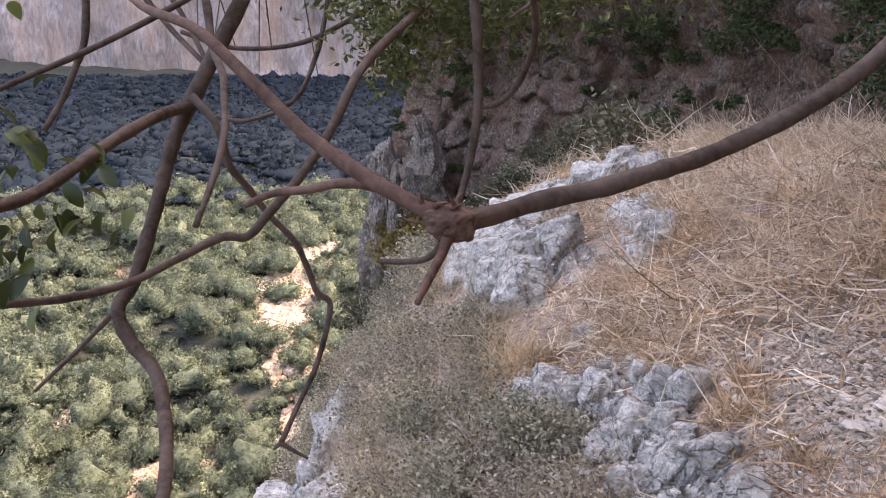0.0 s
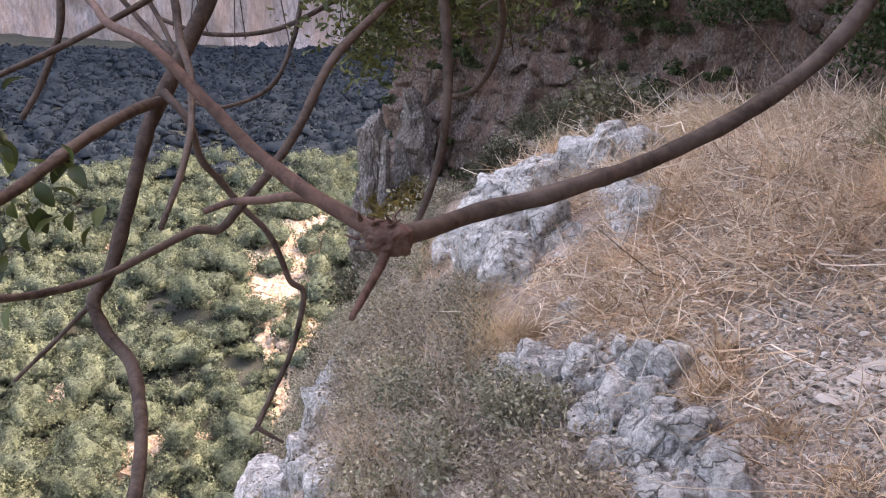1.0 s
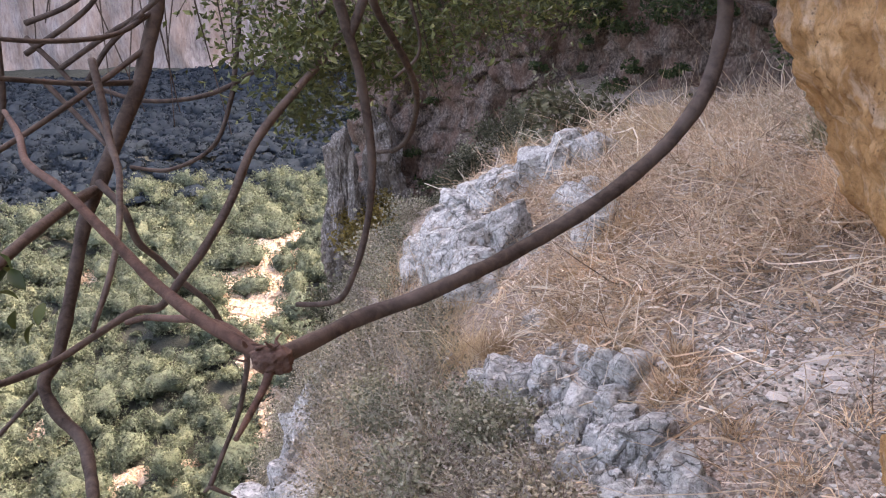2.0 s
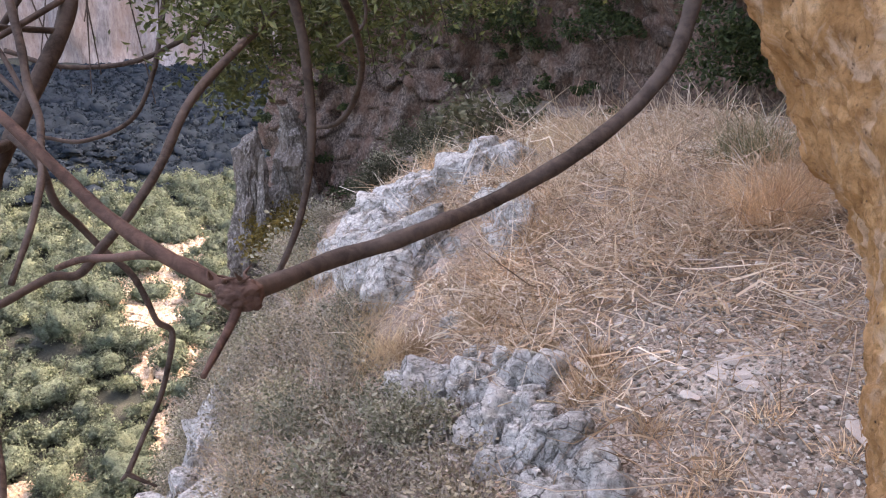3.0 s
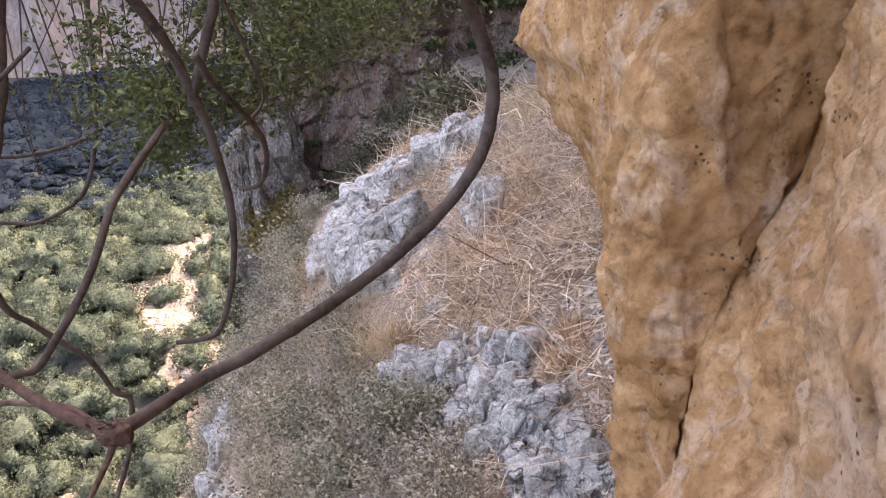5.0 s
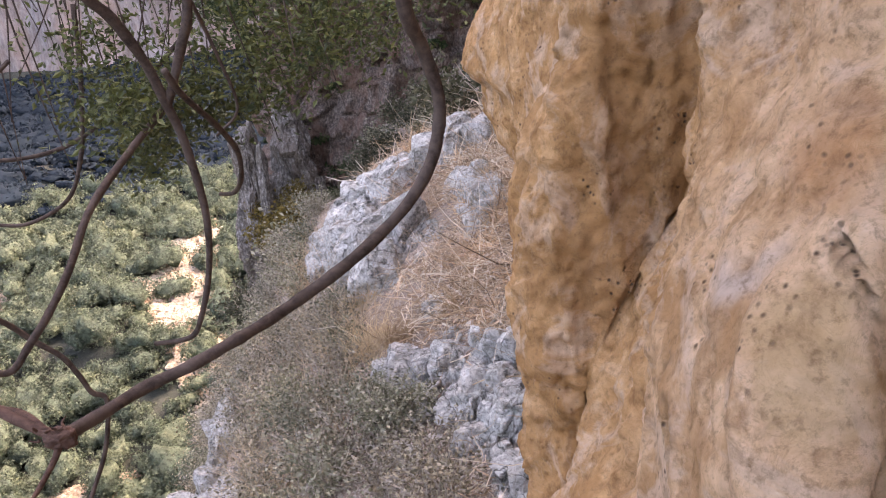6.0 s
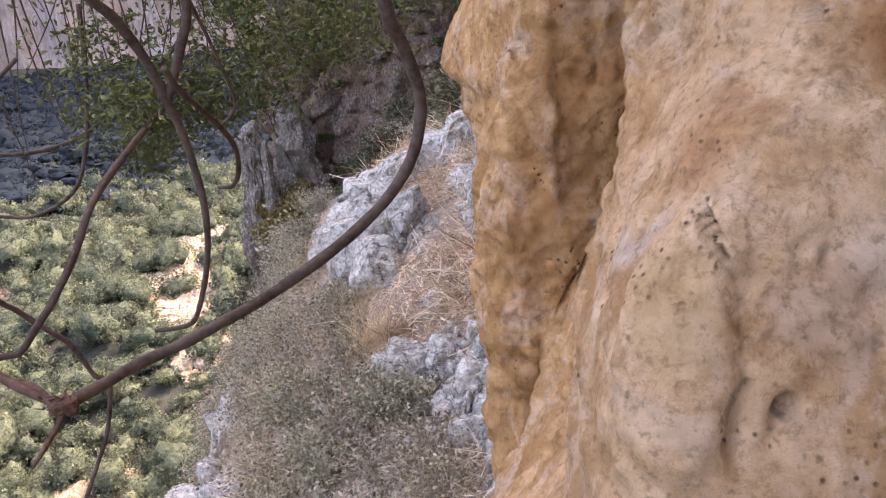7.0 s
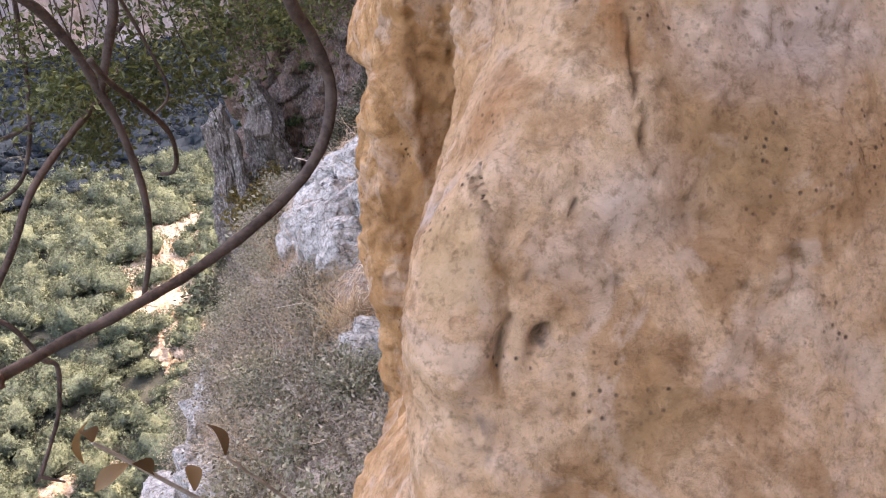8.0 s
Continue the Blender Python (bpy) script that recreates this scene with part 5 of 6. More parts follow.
def slope_grass():
    """Wispy dry grass and bare stalks between the shrubs of the slope."""
    g = np.random.default_rng(36)
    done = 0
    while done < 46:
        x, y = g.uniform(-2.0, 0.35), g.uniform(3.3, 9.6)
        s = x + 0.12 * (y - 5)
        if not -1.7 < s < 0.1 or (abs(x + 0.08 + 1.77 * y / 7.3) < 0.2 and y > 5.2):
            continue
        k = (2, 0, 2, 1)[done % 4]
        tuft("grass_tuft", x, y, g.uniform(0.22, 0.36), g.uniform(0.34, 0.62), 110, GRASS[k], 700 + done, ("thin bleached dry stalks between shrubs", "wispy rusty dry grass between shrubs", "wispy pale dry grass between shrubs")[k], (0.1, -0.05), 0.75, 0.0042)
        done += 1


slope_grass()


# ---------------------------------------------------------------- twigs and stalks
def spline(points, per=6):
    p = np.array(points, float)
    q = np.vstack([2 * p[0] - p[1], p, 2 * p[-1] - p[-2]])
    out = []
    for i in range(1, len(q) - 2):
        for u in np.linspace(0, 1, per, endpoint=False):
            a, b, c, d = q[i - 1], q[i], q[i + 1], q[i + 2]
            out.append(0.5 * ((2 * b) + (c - a) * u + (2 * a - 5 * b + 4 * c - d) * u * u + (3 * b - a - 3 * c + d) * u ** 3))
    out.append(p[-1])
    return np.array(out)


def tube(points, r0, r1, sides=8, per=6, knob=0.10, seed=0):
    """A tapering branch, slightly uneven."""
    c = spline(points, per)
    n = len(c)
    t = np.gradient(c, axis=0)
    t /= np.linalg.norm(t, axis=1)[:, None]
    ref = np.array([0.31, 0.22, 0.92])
    a = np.cross(t, ref)
    a /= np.linalg.norm(a, axis=1)[:, None] + 1e-9
    b = np.cross(t, a)
    r = np.linspace(r0, r1, n) * (1 + knob * vnoise(np.stack([np.arange(n) * 0.45, np.full(n, seed * 1.7), np.zeros(n)], -1), seed))
    ang = np.linspace(0, 2 * np.pi, sides, endpoint=False)
    V = c[:, None] + r[:, None, None] * (a[:, None] * np.cos(ang)[None, :, None] + b[:, None] * np.sin(ang)[None, :, None])
    i, j = np.arange(n - 1)[:, None], np.arange(sides)[None]
    F = np.stack([i * sides + j, i * sides + (j + 1) % sides, (i + 1) * sides + (j + 1) % sides, (i + 1) * sides + j], -1).reshape(-1, 4)
    V = np.vstack([V.reshape(-1, 3), c[:1], c[-1:]])
    k = n * sides
    caps = [[k, (q + 1) % sides, q, k] for q in range(sides)] + [[k + 1, (n - 1) * sides + q, (n - 1) * sides + (q + 1) % sides, k + 1] for q in range(sides)]
    return V, np.vstack([F, np.array(caps)]), c


def add_tube(name, points, r0, r1, mat, parent=None, label="", sides=8, seed=0, knob=0.10):
    V, F, c = tube(points, r0, r1, sides, 6, knob, seed)
    tri = F[-2 * sides:, :3]
    me = bpy.data.meshes.new(name)
    me.from_pydata(V.tolist(), [], F[:-2 * sides].tolist() + tri.tolist())
    me.polygons.foreach_set("use_smooth", np.ones(len(me.polygons), bool))
    return obj(name, me, mat, parent, label)


def on_ground(points, lift):
    return [(x, y, float(ledge_z(x, y)) + l) for (x, y), l in zip(points, lift)]


tagged(add_tube("fallen_stick", on_ground([(0.90, 4.78), (1.0, 4.82), (1.14, 4.90), (1.30, 4.96)], (0.03, 0.05, 0.05, 0.04)), 0.013, 0.008, TWIG), "dry grey fallen stick on the path edge", "stick", "fallen sticks")
tagged(add_tube("straw_stalk", on_ground([(0.58, 4.30), (0.80, 4.14), (1.03, 3.96)], (0.10, 0.12, 0.04)), 0.0045, 0.003, PALE_GRASS), "long pale straw stalk lying across the boulders", "stalk", "fallen stalks")
tagged(add_tube("straw_stalk", on_ground([(0.86, 4.93), (0.90, 4.80), (0.93, 4.70)], (0.03, 0.03, 0.02)), 0.0045, 0.003, PALE_GRASS), "short pale straw stalk on the ground", "stalk", "fallen stalks")
tagged(add_tube("straw_stalk", on_ground([(2.0, 4.2), (2.06, 4.6), (2.10, 5.1)], (0.03, 0.06, 0.04)), 0.005, 0.003, PALE_GRASS), "long pale straw stalk lying on litter", "stalk", "fallen stalks")
tagged(add_tube("straw_stalk", on_ground([(0.84, 5.9), (1.0, 6.1), (1.2, 6.3)], (0.05, 0.08, 0.05)), 0.008, 0.005, PALE_GRASS), "thick pale stalk lying in dry grass", "stalk", "fallen stalks")
tagged(add_tube("straw_stalk", [(-1.45, 7.3, -2.55), (-1.25, 7.4, -2.4), (-1.02, 7.5, -2.22)], 0.007, 0.005, PALE_GRASS), "pale dry stem leaning over the slope", "stalk", "fallen stalks")


# ---------------------------------------------------------------- scrub
def leaf_cloud(centres, size, seed, squash=0.6, droop=0.0, face=None):
    """Small pointed leaves, one at each centre; face: the way they turn their upper side, with some disorder."""
    g = np.random.default_rng(seed)
    n = len(centres)
    d = g.normal(size=(n, 3))
    d[:, 2] = d[:, 2] * 0.6 - droop
    d /= np.linalg.norm(d, axis=1)[:, None]
    s = np.cross(d, g.normal(size=(n, 3)))
    if face is not None:
        up = face + g.normal(size=(n, 3)) * 0.32
        d = np.cross(up, g.normal(size=(n, 3)))
        d /= np.linalg.norm(d, axis=1)[:, None] + 1e-9
        s = np.cross(up, d)
    s /= np.linalg.norm(s, axis=1)[:, None] + 1e-9
    ln = (size * g.uniform(0.6, 1.4, n))[:, None]
    up = np.cross(s, d) * ln * 0.12
    V = np.stack([centres - d * ln * 0.5, centres + s * ln * squash * 0.5 + up, centres + d * ln * 0.5, centres - s * ln * squash * 0.5 + up], 1)
    return V.reshape(-1, 3), np.arange(n * 4).reshape(-1, 4)


def make_shrub(seed, radius, height, leaves, leaf, leaf_mat, stems=26, label=""):
    """A low dry bush: many thin forking stems from one foot, with small leaves along them."""
    g = np.random.default_rng(seed)
    root = thing("shrub")
    tagged(root, label, "shrub", "dry scrub on the slope")
    Vs, Fs, off, cent = [], [], 0, []
    for k in range(stems):
        a, r = g.uniform(0, 6.28), radius * math.sqrt(g.random())
        h = height * g.uniform(0.55, 1.1) * (1 - 0.45 * (r / radius) ** 2)
        tip = np.array([r * math.cos(a), r * math.sin(a), h])
        mid = tip * np.array([0.45, 0.45, 0.55]) + g.normal(0, 0.05 * radius, 3)
        foot = np.array([0.12 * radius * math.cos(a), 0.12 * radius * math.sin(a), -0.08])
        c = spline([foot, mid, tip], 4)
        V, F = ribbons(c[:-1], np.diff(c, axis=0) / np.linalg.norm(np.diff(c, axis=0), axis=1)[:, None], np.linalg.norm(np.diff(c, axis=0), axis=1) * 1.05, np.full(len(c) - 1, 0.0085), np.zeros(len(c) - 1), 1, seed + k)
        Vs.append(V), Fs.append(F + off)
        off += len(V)
        m = leaves // stems
        u = 0.3 + 0.72 * g.random(m) ** 0.7
        along = np.stack([np.interp(u * (len(c) - 1), np.arange(len(c)), c[:, q]) for q in range(3)], -1)
        cent.append(along + g.normal(0, 0.11 * radius, (m, 3)) * (0.4 + u[:, None]))
    tagged(obj("stem_tangle", mesh_from("stem_tangle", np.vstack(Vs), np.vstack(Fs), False), TWIG, root), kind="stuff")
    V, F = leaf_cloud(np.vstack(cent), leaf, seed + 90)
    tagged(obj("foliage", mesh_from("foliage", V, F, False), leaf_mat, root), kind="stuff")
    return root


SHRUBS = [make_shrub(301, 0.34, 0.38, 1300, 0.031, GREY_LEAF, 60, "grey-green dry shrub with tiny leaves on the slope"),
          make_shrub(302, 0.40, 0.34, 820, 0.028, DRY_LEAF, 90, "brown dried shrub of fine stems on the slope"),
          make_shrub(303, 0.30, 0.44, 1100, 0.032, GREY_LEAF, 56, "upright grey-green shrub among dry stems")]


DARK_SHRUB = make_shrub(305, 0.36, 0.42, 1100, 0.040, SCRUB_LEAF, 40, "dark grey-green shrub below the cliff")
DARK_SHRUB.location = (-0.9, 11.6, float(ledge_z(-0.9, 11.6)))


def plant_shrubs():
    g = np.random.default_rng(33)
    spots = []
    for _ in range(4000):
        x, y = g.uniform(-2.6, 0.55), g.uniform(3.2, 10.6)
        s = x + 0.12 * (y - 5)
        if not (-2.0 < s < (0.02 if y > 4.5 else 0.26)) or min([math.hypot(x - a, y - b) for a, b in spots] or [9]) < 0.33:
            continue
        if math.hypot(x + 1.85, (y - 7.3) / 1.6) < 0.42 or (abs(x + 0.1) < 0.75 and 7.0 < y < 9.9 and s > -0.55):
            continue
        if abs(x + 0.08 + 1.77 * y / 7.3) < 0.26 and 3.2 < y < 7.4:
            continue
        spots.append((x, y))
    for i, (x, y) in enumerate(spots):
        z = float(ledge_z(x, y))
        sc = g.uniform(0.75, 1.25)
        k = int(g.integers(0, 5))
        m = Matrix.Translation((x, y, z)) @ Euler((g.uniform(-0.2, 0.2), g.uniform(-0.35, 0.05), g.uniform(0, 6.28))).to_matrix().to_4x4()
        ob = copy_thing((SHRUBS + [SHRUBS[1], SHRUBS[1]])[k], m)
        ob.scale = (sc, sc, sc)
    g = np.random.default_rng(34)
    for _ in range(120):
        x, y = g.uniform(-7, 2.4), g.uniform(10.8, 28)
        sc = g.uniform(1.3, 2.8)
        z = float(ledge_z(x, y))
        ob = copy_thing((SHRUBS[0], DARK_SHRUB, DARK_SHRUB, DARK_SHRUB)[int(g.integers(0, 4))], Matrix.Translation((x, y, z)) @ Euler((0, 0, g.uniform(0, 6.28))).to_matrix().to_4x4())
        ob.scale = (sc, sc, sc)


plant_shrubs()
for i, (x, y) in enumerate(((-0.42, 5.2), (-0.75, 6.35), (0.1, 4.4))):
    SHRUBS[i].location = (x, y, float(ledge_z(x, y)))


def pillar_bushes():
    """Yellowing bushes at the foot of the rock pillars."""
    g = np.random.default_rng(35)
    first = make_shrub(304, 0.34, 0.44, 1000, 0.05, YELLOW_LEAF, 40, "yellow-olive bush at the foot of a rock pillar")
    first.location, first.scale = (-3.5, 26.9, -7.0), (3.2, 3.2, 3.2)
    for x, y, z, sc in ((-3.1, 27.6, -6.5, 2.8), (-3.9, 27.3, -7.0, 3.0), (-3.0, 28.4, -6.0, 2.6), (-2.5, 27.4, -6.8, 2.2), (-4.5, 28.6, -6.2, 1.8)):
        ob = copy_thing(first, Matrix.Translation((x, y, z)) @ Euler((0, 0, g.uniform(0, 6.28))).to_matrix().to_4x4())
        ob.scale = (sc, sc, sc)


YELLOW_LEAF = plant_material("yellow_olive_leaf", (0.08, 0.06, 0.015), (0.17, 0.125, 0.03), (0.28, 0.20, 0.06), 0.6)
pillar_bushes()


# ---------------------------------------------------------------- woods in the gorge
def crown_points(n, g):
    """Leaf places on an uneven crown made of several lobes."""
    lobes = g.integers(7, 12)
    a = g.uniform(0, 6.28, lobes)
    r = 0.62 * np.sqrt(g.random(lobes))
    lc = np.stack([r * np.cos(a), r * np.sin(a), 0.55 + 0.5 * g.random(lobes) * (1 - r)], -1)
    lr = g.uniform(0.26, 0.46, lobes)
    k = g.integers(0, lobes, n)
    d = g.normal(size=(n, 3))
    d[:, 2] = np.abs(d[:, 2]) * 0.9 - 0.25
    d /= np.linalg.norm(d, axis=1)[:, None]
    return lc[k] + d * (lr[k] * (0.75 + 0.3 * g.random(n)))[:, None], d


CORE = ico(2)


def make_woods(name, xy, leaf_count, leaf_size, radius, mat, seed, label, height=1.25, tufts=0.5, calm=0.3, fill=0.74, core=None):
    """Crowns of lumped foliage: a knobbly body of twigs and leaves, with leaf sprays standing out of it."""
    g = np.random.default_rng(seed)
    cs, ns, sizes, bodies = [], [], [], []
    CORE_V, CORE_F = core or CORE
    ground = valley_z(xy[:, 0], xy[:, 1])
    for (x, y), z in zip(xy, ground):
        d = math.hypot(x, y)
        R = radius * g.uniform(0.55, 1.35)
        lobes = int(g.integers(8, 15))
        a, rr = g.uniform(0, 6.28, lobes), 0.80 * np.sqrt(g.random(lobes))
        lc = np.stack([rr * np.cos(a), rr * np.sin(a), 0.42 + 0.65 * g.random(lobes) * (1 - 0.8 * rr)], -1)
        lr = g.uniform(0.20, 0.42, lobes)
        scale = np.array([R, R, R * height * g.uniform(0.8, 1.25)])
        base = np.array([x, y, z - 0.25 * R])
        # body: how far each direction reaches over all lobes
        mid = np.array([0, 0, 0.55])
        rel = lc - mid
        along = CORE_V @ rel.T
        gap2 = (rel ** 2).sum(1)[None] - along ** 2
        reach = np.where(gap2 < lr[None] ** 2, along + np.sqrt(np.maximum(lr[None] ** 2 - gap2, 0)), 0.12).max(1) * fill
        reach = reach * (1 + (0.18 if fill < 0.9 else 0.10) * g.uniform(-1, 1, len(CORE_V)))
        bodies.append((mid + CORE_V * reach[:, None]) * scale + base)
        n = int(leaf_count * min(1.0, (85 / d) ** 1.1) * (R / radius) ** 1.3)
        k = g.integers(0, lobes, n)
        nr = g.normal(size=(n, 3))
        nr[:, 2] = np.abs(nr[:, 2]) * 0.9 - 0.35
        nr /= np.linalg.norm(nr, axis=1)[:, None]
        cs.append((lc[k] + nr * (lr[k] * (0.78 + 0.36 * g.random(n)))[:, None]) * scale + base)
        ns.append(nr)
        sizes.append(np.full(n, leaf_size * max(1.0, (d / 85) ** 0.6)))
    nb = len(CORE_V)
    BV = np.vstack(bodies)
    BF = (CORE_F[None] + (np.arange(len(bodies)) * nb)[:, None, None]).reshape(-1, 3)
    N = np.vstack(ns)
    LV, LF = leaf_cloud(np.vstack(cs), np.concatenate(sizes), seed + 1, 0.8, 0.0, N * (1 - tufts) + tufts * np.random.default_rng(seed + 2).normal(size=N.shape) * 0.6)
    body = mesh_from(name, BV, BF, True)
    nv = np.zeros(len(BV) * 3, np.float32)
    body.vertices.foreach_get("normal", nv)
    bpy.data.meshes.remove(body)
    soft = N + np.random.default_rng(seed + 3).normal(size=N.shape) * (0.45 if fill < 0.9 else 0.3)
    soft /= np.linalg.norm(soft, axis=1)[:, None]
    n_all = np.vstack([nv.reshape(-1, 3), np.repeat(soft, 4, 0)]) * (1 - calm) + np.array([0.0, 0.0, calm])
    n_all /= np.linalg.norm(n_all, axis=1)[:, None]
    # leaf sprays shade with the crown that they belong to
    q = LV.reshape(-1, 4, 3)
    flip = (np.cross(q[:, 1] - q[:, 0], q[:, 2] - q[:, 0]) * N).sum(1) < 0
    LF = np.where(flip[:, None], LF[:, ::-1], LF)
    tri = np.vstack([BF, LF[:, [0, 1, 2]] + len(BV), LF[:, [0, 2, 3]] + len(BV)])
    me = mesh_from(name, np.vstack([BV, LV]), tri, True)
    me.normals_split_custom_set_from_vertices(n_all.tolist())
    ob = obj(name, me, mat)
    return tagged(ob, label, "trees", kind="stuff")


def wood_spots(n, dr, ar, gap, seed, bare=True):
    g = np.random.default_rng(seed)
    d = np.sqrt(g.uniform(dr[0] ** 2, dr[1] ** 2, n))
    a = np.radians(g.uniform(*ar, n))
    x, y = -d * np.sin(a), d * np.cos(a)
    if bare:
        m = slip_mask(x, y)
        k = ((m > 1.45) | ((m > 0.3) & (g.random(len(x)) < 0.02))) & ((clear_patch(x, y) > 1) | (g.random(len(x)) < 0.05))
        x, y = x[k], y[k]
    out, cells = [], {}
    for u, v in zip(x.tolist(), y.tolist()):
        i, j = int(u // gap), int(v // gap)
        if any((u - p) ** 2 + (v - q) ** 2 < gap * gap for e in (-1, 0, 1) for f in (-1, 0, 1) for p, q in cells.get((i + e, j + f), ())):
            continue
        cells.setdefault((i, j), []).append((u, v))
        out.append((u, v))
    return np.array(out)


make_woods("woods", wood_spots(24000, (56, 180), (6, 39), 3.5, 51), 1300, 0.27, 3.4, TREE_LEAF, 52, "dense sunlit green oak scrub on the gorge floor", 1.2, 0.5, 0.18)
# far crowns carry the haze in their blue leaf tone
make_woods("far_woods", wood_spots(24000, (174, 436), (3, 42), 3.4, 53, False), 340, 0.50, 4.6, FAR_HAZE_LEAF, 54, "dark shaded woods on the far slope, leaves tinted haze blue", 0.70, 0.6, 0.40, 0.91, ico(2))
make_woods("undergrowth", wood_spots(7000, (56, 176), (6, 39), 3.0, 57), 200, 0.28, 1.6, TREE_LEAF, 58, "low green undergrowth between the trees", 0.9, 0.5, 0.18)


def make_slip_rocks():
    g = np.random.default_rng(61)
    x, y = g.uniform(-48, -15, 26000), g.uniform(58, 178, 26000)
    k = slip_mask(x, y) < 1.15
    x2, y2 = g.uniform(-75, -28, 16000), g.uniform(55, 135, 16000)
    k2 = clear_patch(x2, y2) < 1.0
    x, y = np.r_[x[k], x2[k2]], np.r_[y[k], y2[k2]]
    n = len(x)
    v, f = ico(1)
    size = 0.34 + 0.85 * g.random(n) ** 3.0
    jit = 1 + 0.35 * g.uniform(-1, 1, (n, len(v)))
    P = v[None] * jit[..., None] * (size[:, None] * g.uniform(0.6, 1.3, (n, 3)) * np.array([1, 1, 0.7]))[:, None]
    C = np.stack([x, y, valley_z(x, y) + 0.05 * size], -1)
    F = (f[None] + (np.arange(n) * len(v))[:, None, None]).reshape(-1, 3)
    ob = obj("landslip_rubble", mesh_from("landslip_rubble", (P + C[:, None]).reshape(-1, 3), F, False), SLIP)
    tagged(ob, "pale broken rock rubble of a landslip in sunlight", "rubble", kind="stuff")


make_slip_rocks()


def hanging_leaves(name, centres, count, size, mat, parent, seed, label):
    g = np.random.default_rng(seed)
    cs = []
    for (x, y, z), (rx, ry, rz) in centres:
        p = g.normal(size=(count, 3)) * np.array([rx, ry, rz]) * 0.5
        cs.append(p + np.array([x, y, z]))
    V, F = leaf_cloud(np.vstack(cs), size, seed + 1, 0.45, 0.5)
    return tagged(obj(name, mesh_from(name, V, F, False), mat, parent, label), kind="stuff")


def make_cliff_plants():
    """Bushes that grow on the shaded cliff and hang from its top; their dark leaves also stand for shade."""
    g = np.random.default_rng(71)
    line, q = plan_line([(-3.6, 36), (-3.8, 33.2), (-3.0, 31.4), (-1.5, 31.6), (1.5, 30.2), (5, 28.6), (8.2, 24), (9.6, 18), (9.0, 13.5), (7.2, 10.4), (5.6, 8.4)], 200)
    nrm = np.gradient(line, axis=0)
    nrm = np.stack([nrm[:, 1], -nrm[:, 0]], -1)
    nrm /= np.linalg.norm(nrm, axis=1)[:, None]
    cs = []
    for _ in range(250):
        k = int(g.integers(0, 200))
        high = g.random() < 0.42
        z = g.uniform(1.8, 9.0) if high else g.uniform(-7.0, 1.5)
        off = (1.2 if high else 0.5) + g.uniform(-0.3, 1.0)
        r = g.uniform(0.5, 1.5) if high else g.uniform(0.25, 0.8)
        near = 0.45 if line[k, 1] < 14 else 1.0
        n = int(420 * r)
        c = np.array([line[k, 0] + nrm[k, 0] * off * near, line[k, 1] + nrm[k, 1] * off * near, z + (0.8 if near < 1 else 0)])
        p = crown_points(n, g)[0] * np.array([r, r, r * 1.3]) * near
        p[:, 2] = -p[:, 2] if high else p[:, 2]
        cs.append(c + p)
    # extra dark clumps: ivy, and a stand-in for the overhang's shade
    close = np.where(line[:, 1] < 19)[0]
    for _ in range(110):
        k = int(g.choice(close))
        r = g.uniform(0.35, 0.9)
        c = np.array([line[k, 0] + nrm[k, 0] * 0.35, line[k, 1] + nrm[k, 1] * 0.35, g.uniform(0.9, 5.0)])
        p = crown_points(int(330 * r), g)[0] * np.array([r, r, -r * 1.5]) * 0.6
        cs.append(c + p)
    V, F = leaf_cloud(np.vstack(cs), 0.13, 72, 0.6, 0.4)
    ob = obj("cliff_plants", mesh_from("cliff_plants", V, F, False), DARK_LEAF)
    tagged(ob, "dark green bushes on the cliff that also stand for overhang shade", "bushes", kind="stuff")


make_cliff_plants()


